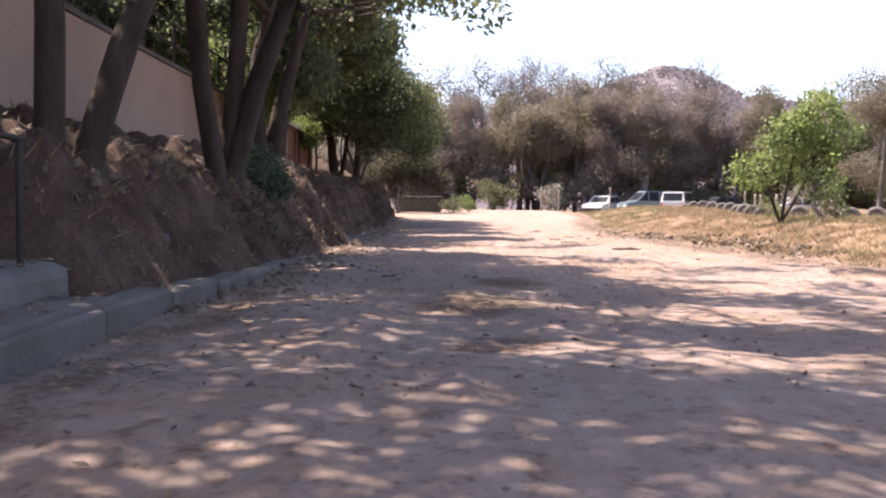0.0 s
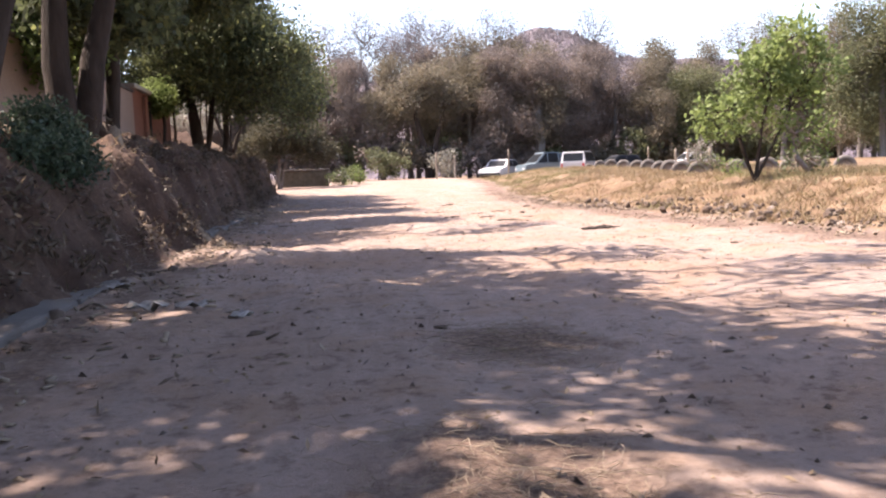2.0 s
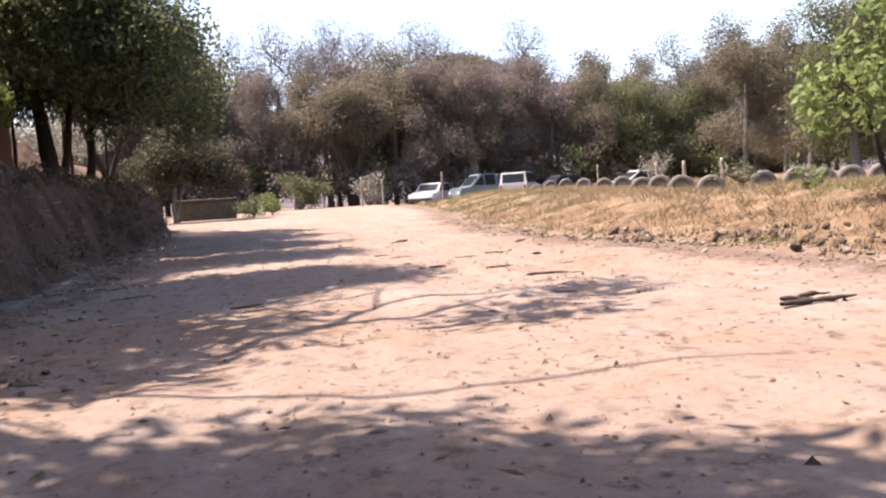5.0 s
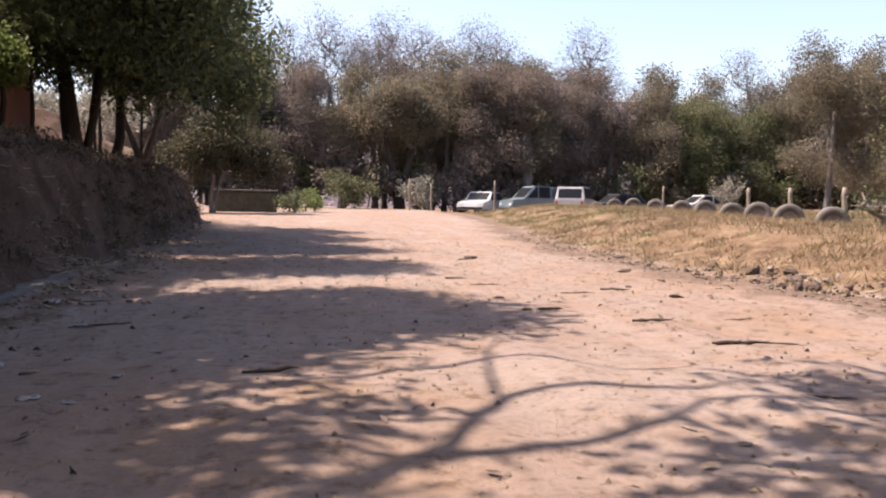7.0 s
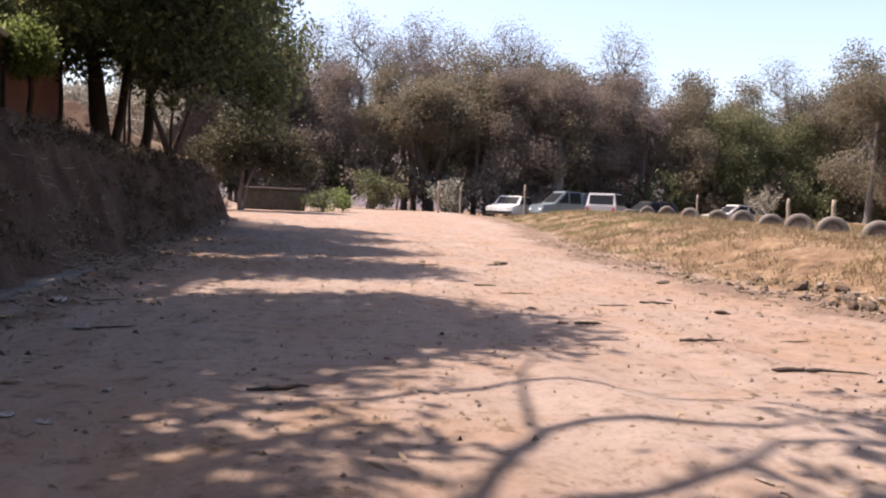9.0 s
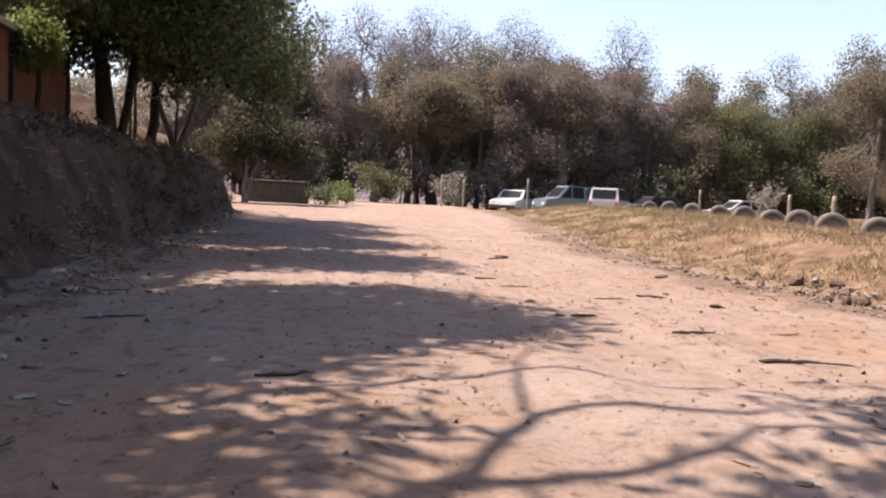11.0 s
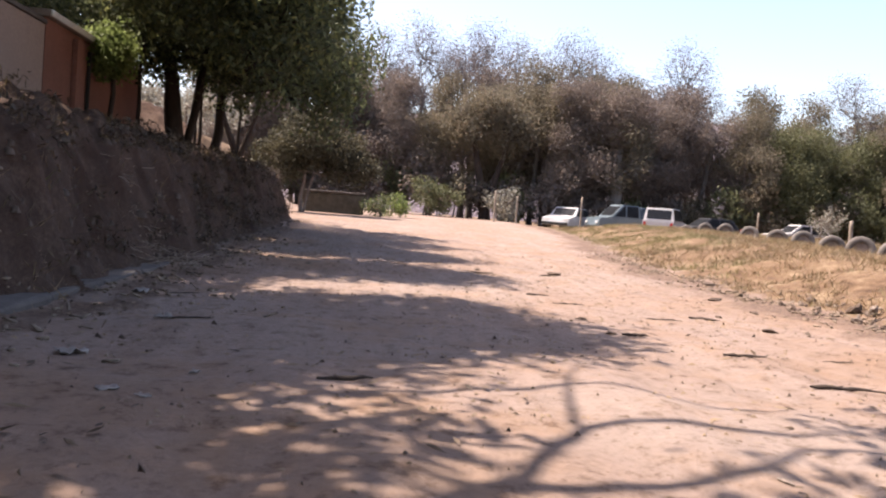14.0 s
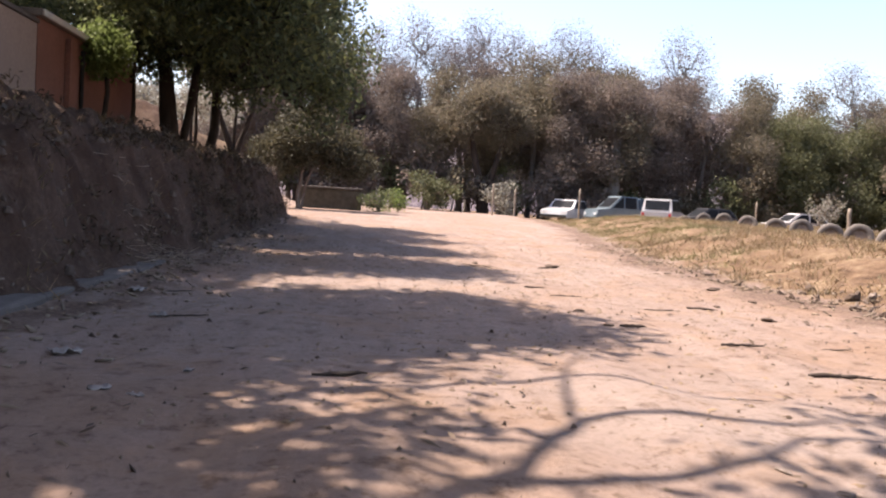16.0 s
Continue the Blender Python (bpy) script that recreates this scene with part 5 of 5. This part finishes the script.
PALE_TWIG = surface("pale_twig", (0.26, 0.2, 0.15), (0.42, 0.34, 0.27), 8, 40, 0.95, 0.2)
STRAW_TWIG = surface("straw_twig", (0.12, 0.085, 0.06), (0.3, 0.235, 0.17), 9, 40, 0.95, 0.2)
brush_pile((-3.25, 16.4), 0.9, 260, 1, PALE_TWIG, "heap of pale dry twigs on top of the bank")
brush_pile((-2.0, 22.6), 0.55, 90, 2, PALE_TWIG, "small heap of dry sticks at the bank's foot")
brush_pile((-3.9, 9.5), 1.2, 160, 3, PALE_TWIG, "scattered pale dry twigs near the wall", 0.3, 0.005, 0.01)
brush_pile((-2.1, 12.8), 0.7, 90, 4, TWIG, "brown twigs washed against the bank's foot", 0.22, 0.004, 0.01)
brush_pile((0.2, 6.15), 0.62, 620, 5, STRAW_TWIG, "straw and dry twigs scattered on the shaded road", 0.13, 0.0014, 0.01)
brush_pile((0.25, 4.25), 0.22, 70, 7, TWIG, "small heap of straw and dry twigs on the road", 0.14, 0.0024, 0.014)
brush_pile((0.62, 7.95), 0.5, 320, 8, STRAW_TWIG, "straw and dry leaves scattered on the shaded road", 0.12, 0.0014, 0.008)
brush_pile((-1.4, 3.6), 0.6, 90, 6, TWIG, "dry twigs and leaves beside the kerb", 0.14, 0.003, 0.006)


def build_specks():
    g = np.random.default_rng(91)
    n = 4200
    y = 3 + 32 * g.uniform(0, 1, n) ** 1.1
    x = -1.9 + g.uniform(0, 1, n) * (verge_edge(y) + 1.9)
    keep = waves(x, y, 92, 1.8) + g.normal(0, 0.6, n) > 0.1
    c = np.stack([x, y, land(x, y)[0] + 0.006], -1)[keep]
    k = len(c)
    a = g.uniform(0, 2 * np.pi, (k, 3)) + np.array([0, 2.1, 4.2])
    r = np.minimum(0.03, 0.005 + g.exponential(0.007, (k, 1)))
    base = c[:, None] + np.stack([np.cos(a) * r, np.sin(a) * r, np.zeros((k, 3)) - 0.012], -1)
    top = c + np.concatenate([np.zeros((k, 2)), r * 0.7], 1)
    v = np.concatenate([base, top[:, None]], 1).reshape(-1, 3)
    q = np.arange(k)[:, None] * 4
    f = np.concatenate([q + [0, 1, 3], q + [1, 2, 3], q + [2, 0, 3]])
    tagged(new("gravel", mesh_data("gravel", v, f, CLOD)), "small dark crumbs of earth and grit on the road", "gravel", kind="stuff")


build_specks()


def build_clods():
    g = np.random.default_rng(95)
    n = 1500
    y = g.uniform(4.9, 38, n)
    x = bank_foot(y) + 0.25 - g.uniform(0, 1, n) ** 1.3 * 2.4
    c = np.stack([x, y, land(x, y)[0]], -1)
    a = g.uniform(0, 2 * np.pi, (n, 1)) + np.array([0, 1.2, 2.6, 3.7, 5.0])
    r = np.minimum(0.09, 0.012 + g.exponential(0.016, (n, 1)))
    base = c[:, None] + np.stack([np.cos(a) * r, np.sin(a) * r, np.zeros((n, 5)) - 0.02], -1)
    ring = c[:, None] + np.stack([np.cos(a + 0.4) * r * 0.7, np.sin(a + 0.4) * r * 0.7, r * g.uniform(0.4, 0.8, (n, 5))], -1)
    top = c + np.concatenate([np.zeros((n, 2)), r * 0.8], 1)
    v = np.concatenate([base, ring, top[:, None]], 1).reshape(-1, 3)
    q = np.arange(n)[:, None] * 11
    f = []
    for i in range(5):
        j = (i + 1) % 5
        f += [q + [i, j, 5 + j], q + [i, 5 + j, 5 + i], q + [5 + i, 5 + j, 10]]
    tagged(new("earth_clods", mesh_data("earth_clods", v, np.concatenate(f), CLOD)), "crumbled earth clods lying on the bank", "clods", kind="stuff")


build_clods()

# whitish dead shrub and weeds near the tyres
bush((22.0, 50.0), 601, (1.3, 1.8), LEAF_PALE, "whitish dry shrub standing behind the tyre row", 26, 30, (0.12, 0.06), 0.15)
for k, (x, y) in enumerate(((-6.4, 43.5), (-8.6, 44.5), (-7.2, 46.5), (-10.5, 46.0))):
    bush((x, y), 620 + k, (2.6, 1.7), LEAF_PALE, "pale dry scrub on the slope behind the bank", 44, 50, (0.14, 0.07), 0.22)
bush((10.6, 25.6), 602, (0.7, 0.8), LEAF_GREEN, "small green weed on the dry verge", 16, 20, (0.1, 0.04), 0.1)
bush((8.9, 21.4), 603, (0.5, 0.6), LEAF_BRIGHT, "small bright green weed on the verge", 14, 18, (0.09, 0.04), 0.08)
bush((8.6, 18.0), 604, (0.9, 1.2), LEAF_BRIGHT, "bright green young shoots beside the sapling", 20, 26, (0.1, 0.05), 0.1)
bush((9.6, 19.6), 605, (1.0, 0.9), LEAF_GREEN, "low green weed beside the sapling", 20, 24, (0.1, 0.05), 0.1)


# ---- crumbs of bark and dry leaf over the open road ----
def build_crumbs():
    g = np.random.default_rng(97)
    n = 11000
    y = 3 + 26 * g.uniform(0, 1, n) ** 0.9
    x = g.uniform(-1.6, 5.4, n)
    keep = waves(x, y, 98, 1.3) + 0.8 * g.normal(0, 1, n) > 0.0
    x, y = x[keep], y[keep]
    n = len(x)
    a = g.uniform(0, 2 * np.pi, n)
    L, W = np.minimum(0.07, 0.007 + g.exponential(0.011, n)), g.uniform(0.004, 0.012, n)
    c = np.stack([x, y, land(x, y)[0]], -1)
    d = np.stack([np.cos(a), np.sin(a), g.normal(0, 0.15, n)], -1) * L[:, None]
    s = np.stack([-np.sin(a), np.cos(a), 0 * a], -1) * W[:, None]
    up = np.zeros((n, 3))
    up[:, 2] = g.uniform(0.005, 0.014, n)
    v = np.stack([c - d, c + s, c + d, c - s, c + up], 1).reshape(-1, 3) + (0, 0, 0.002)
    tri = np.array([(0, 3, 4), (3, 2, 4), (2, 1, 4), (1, 0, 4)])
    f = (tri[None] + 5 * np.arange(n)[:, None, None]).reshape(-1, 3)
    tagged(new("bark_crumbs", mesh_data("bark_crumbs", v, f, DRY_LEAF)), "crumbs of dark bark and dry leaf on the road", "litter", kind="stuff")


build_crumbs()


# ---- chips of wood and bark, scraps of paper ----
def build_chips():
    g = np.random.default_rng(95)
    n = 3000
    on_verge = g.uniform(0, 1, n) < 0.62
    y = np.where(on_verge, g.uniform(12, 32, n), g.uniform(7, 30, n))
    x = np.where(on_verge, verge_edge(y) + 0.15 + g.normal(0, 0.34, n), bank_foot(y) + 0.25 + g.normal(0, 0.42, n))
    keep = waves(x, y, 96, 1.6) + 0.6 * g.normal(0, 1, n) > -0.1
    x, y = x[keep], y[keep]
    n = len(x)
    L, W, H = np.minimum(0.09, 0.014 + g.exponential(0.02, n)), g.uniform(0.006, 0.022, n), g.uniform(0.003, 0.009, n)
    box = np.array([(-1, -0.7, -1), (1, -1, -1), (0.8, 1, -1), (-0.9, 0.8, -1), (-0.9, -0.6, 1), (0.9, -0.8, 1), (0.7, 0.9, 1), (-0.8, 0.7, 1)], float)
    L = np.where(x < 2, np.minimum(L, 0.05), L)
    v = box[None] * np.stack([L, W, H], -1)[:, None] + g.normal(0, 0.002, (n, 8, 3))
    a, tilt = g.uniform(0, 2 * np.pi, n), g.normal(0, 0.22, n)
    zx = v[:, :, 0] * np.sin(tilt)[:, None] + v[:, :, 2]
    vx = v[:, :, 0] * np.cos(a)[:, None] - v[:, :, 1] * np.sin(a)[:, None]
    vy = v[:, :, 0] * np.sin(a)[:, None] + v[:, :, 1] * np.cos(a)[:, None]
    z0 = land(x, y)[0] + 0.006 + L * np.abs(np.sin(tilt)) * 0.6
    p = np.stack([vx + x[:, None], vy + y[:, None], zx + z0[:, None]], -1).reshape(-1, 3)
    quads = np.array([(0, 3, 2, 1), (4, 5, 6, 7), (0, 1, 5, 4), (1, 2, 6, 5), (2, 3, 7, 6), (3, 0, 4, 7)])
    f = (quads[None] + 8 * np.arange(n)[:, None, None]).reshape(-1, 4)
    tagged(new("wood_chips", mesh_data("wood_chips", p, f, CHIP)), "pale and dark chips of wood and bark along the road edges", "wood chips", kind="stuff")


build_chips()


def paper_scrap(at, size, yaw, seed, label):
    """A crumpled sheet with a torn outline, a few millimetres thick."""
    g = np.random.default_rng(seed)
    n = 7
    u = np.linspace(-0.5, 0.5, n)
    X, Y = np.meshgrid(u, u * 0.6)
    X, Y = X + g.normal(0, 0.035, X.shape), Y + g.normal(0, 0.03, X.shape)
    Z = 0.16 + 0.13 * np.abs(np.sin(5 * X + 3 * Y + seed)) + 0.05 * g.normal(0, 1, X.shape)
    top = np.stack([X, Y, Z], -1).reshape(-1, 3) * size
    v = np.concatenate([top, top - (0, 0, 0.003)])
    f = []
    for r in range(n - 1):
        for c in range(n - 1):
            k = r * n + c
            f += [(k, k + 1, k + n + 1, k + n), (k + n * n, k + n + n * n, k + n + 1 + n * n, k + 1 + n * n)]
    rim = [c for c in range(n)] + [r * n + n - 1 for r in range(1, n)] + [(n - 1) * n + c for c in range(n - 2, -1, -1)] + [r * n for r in range(n - 2, 0, -1)]
    for i, a in enumerate(rim):
        b = rim[(i + 1) % len(rim)]
        f.append((b, a, a + n * n, b + n * n))
    o = new("paper_scrap", mesh_data("paper_scrap", v, np.array(f), PAPER))
    low = float(v[:, 2].min())
    o.matrix_basis = pose(at[0], at[1], height(*at) - low - 0.004, 0, 0, yaw)
    return tagged(o, label, "paper", "scraps along the bank")


# scraps at y 16.65, 16.6 and 17.15 imitate small sunlit spots
for k, (x, y, s, a) in enumerate(((-1.86, 10.9, 0.2, 10), (-1.1, 9.6, 0.2, 5), (-1.4, 9.7, 0.24, -8), (-0.77, 9.3, 0.16, 60), (-0.81, 16.65, 0.09, 20), (-0.66, 16.6, 0.06, -30), (-0.57, 17.15, 0.06, 80),
                                 (-1.2, 17.4, 0.14, 40), (-1.05, 18.6, 0.12, -15), (-1.5, 19.8, 0.16, 70))):
    paper_scrap((x, y), s, a, 900 + k, "crumpled grey-white paper scrap and sun-fleck stand-in lying on the dirt")
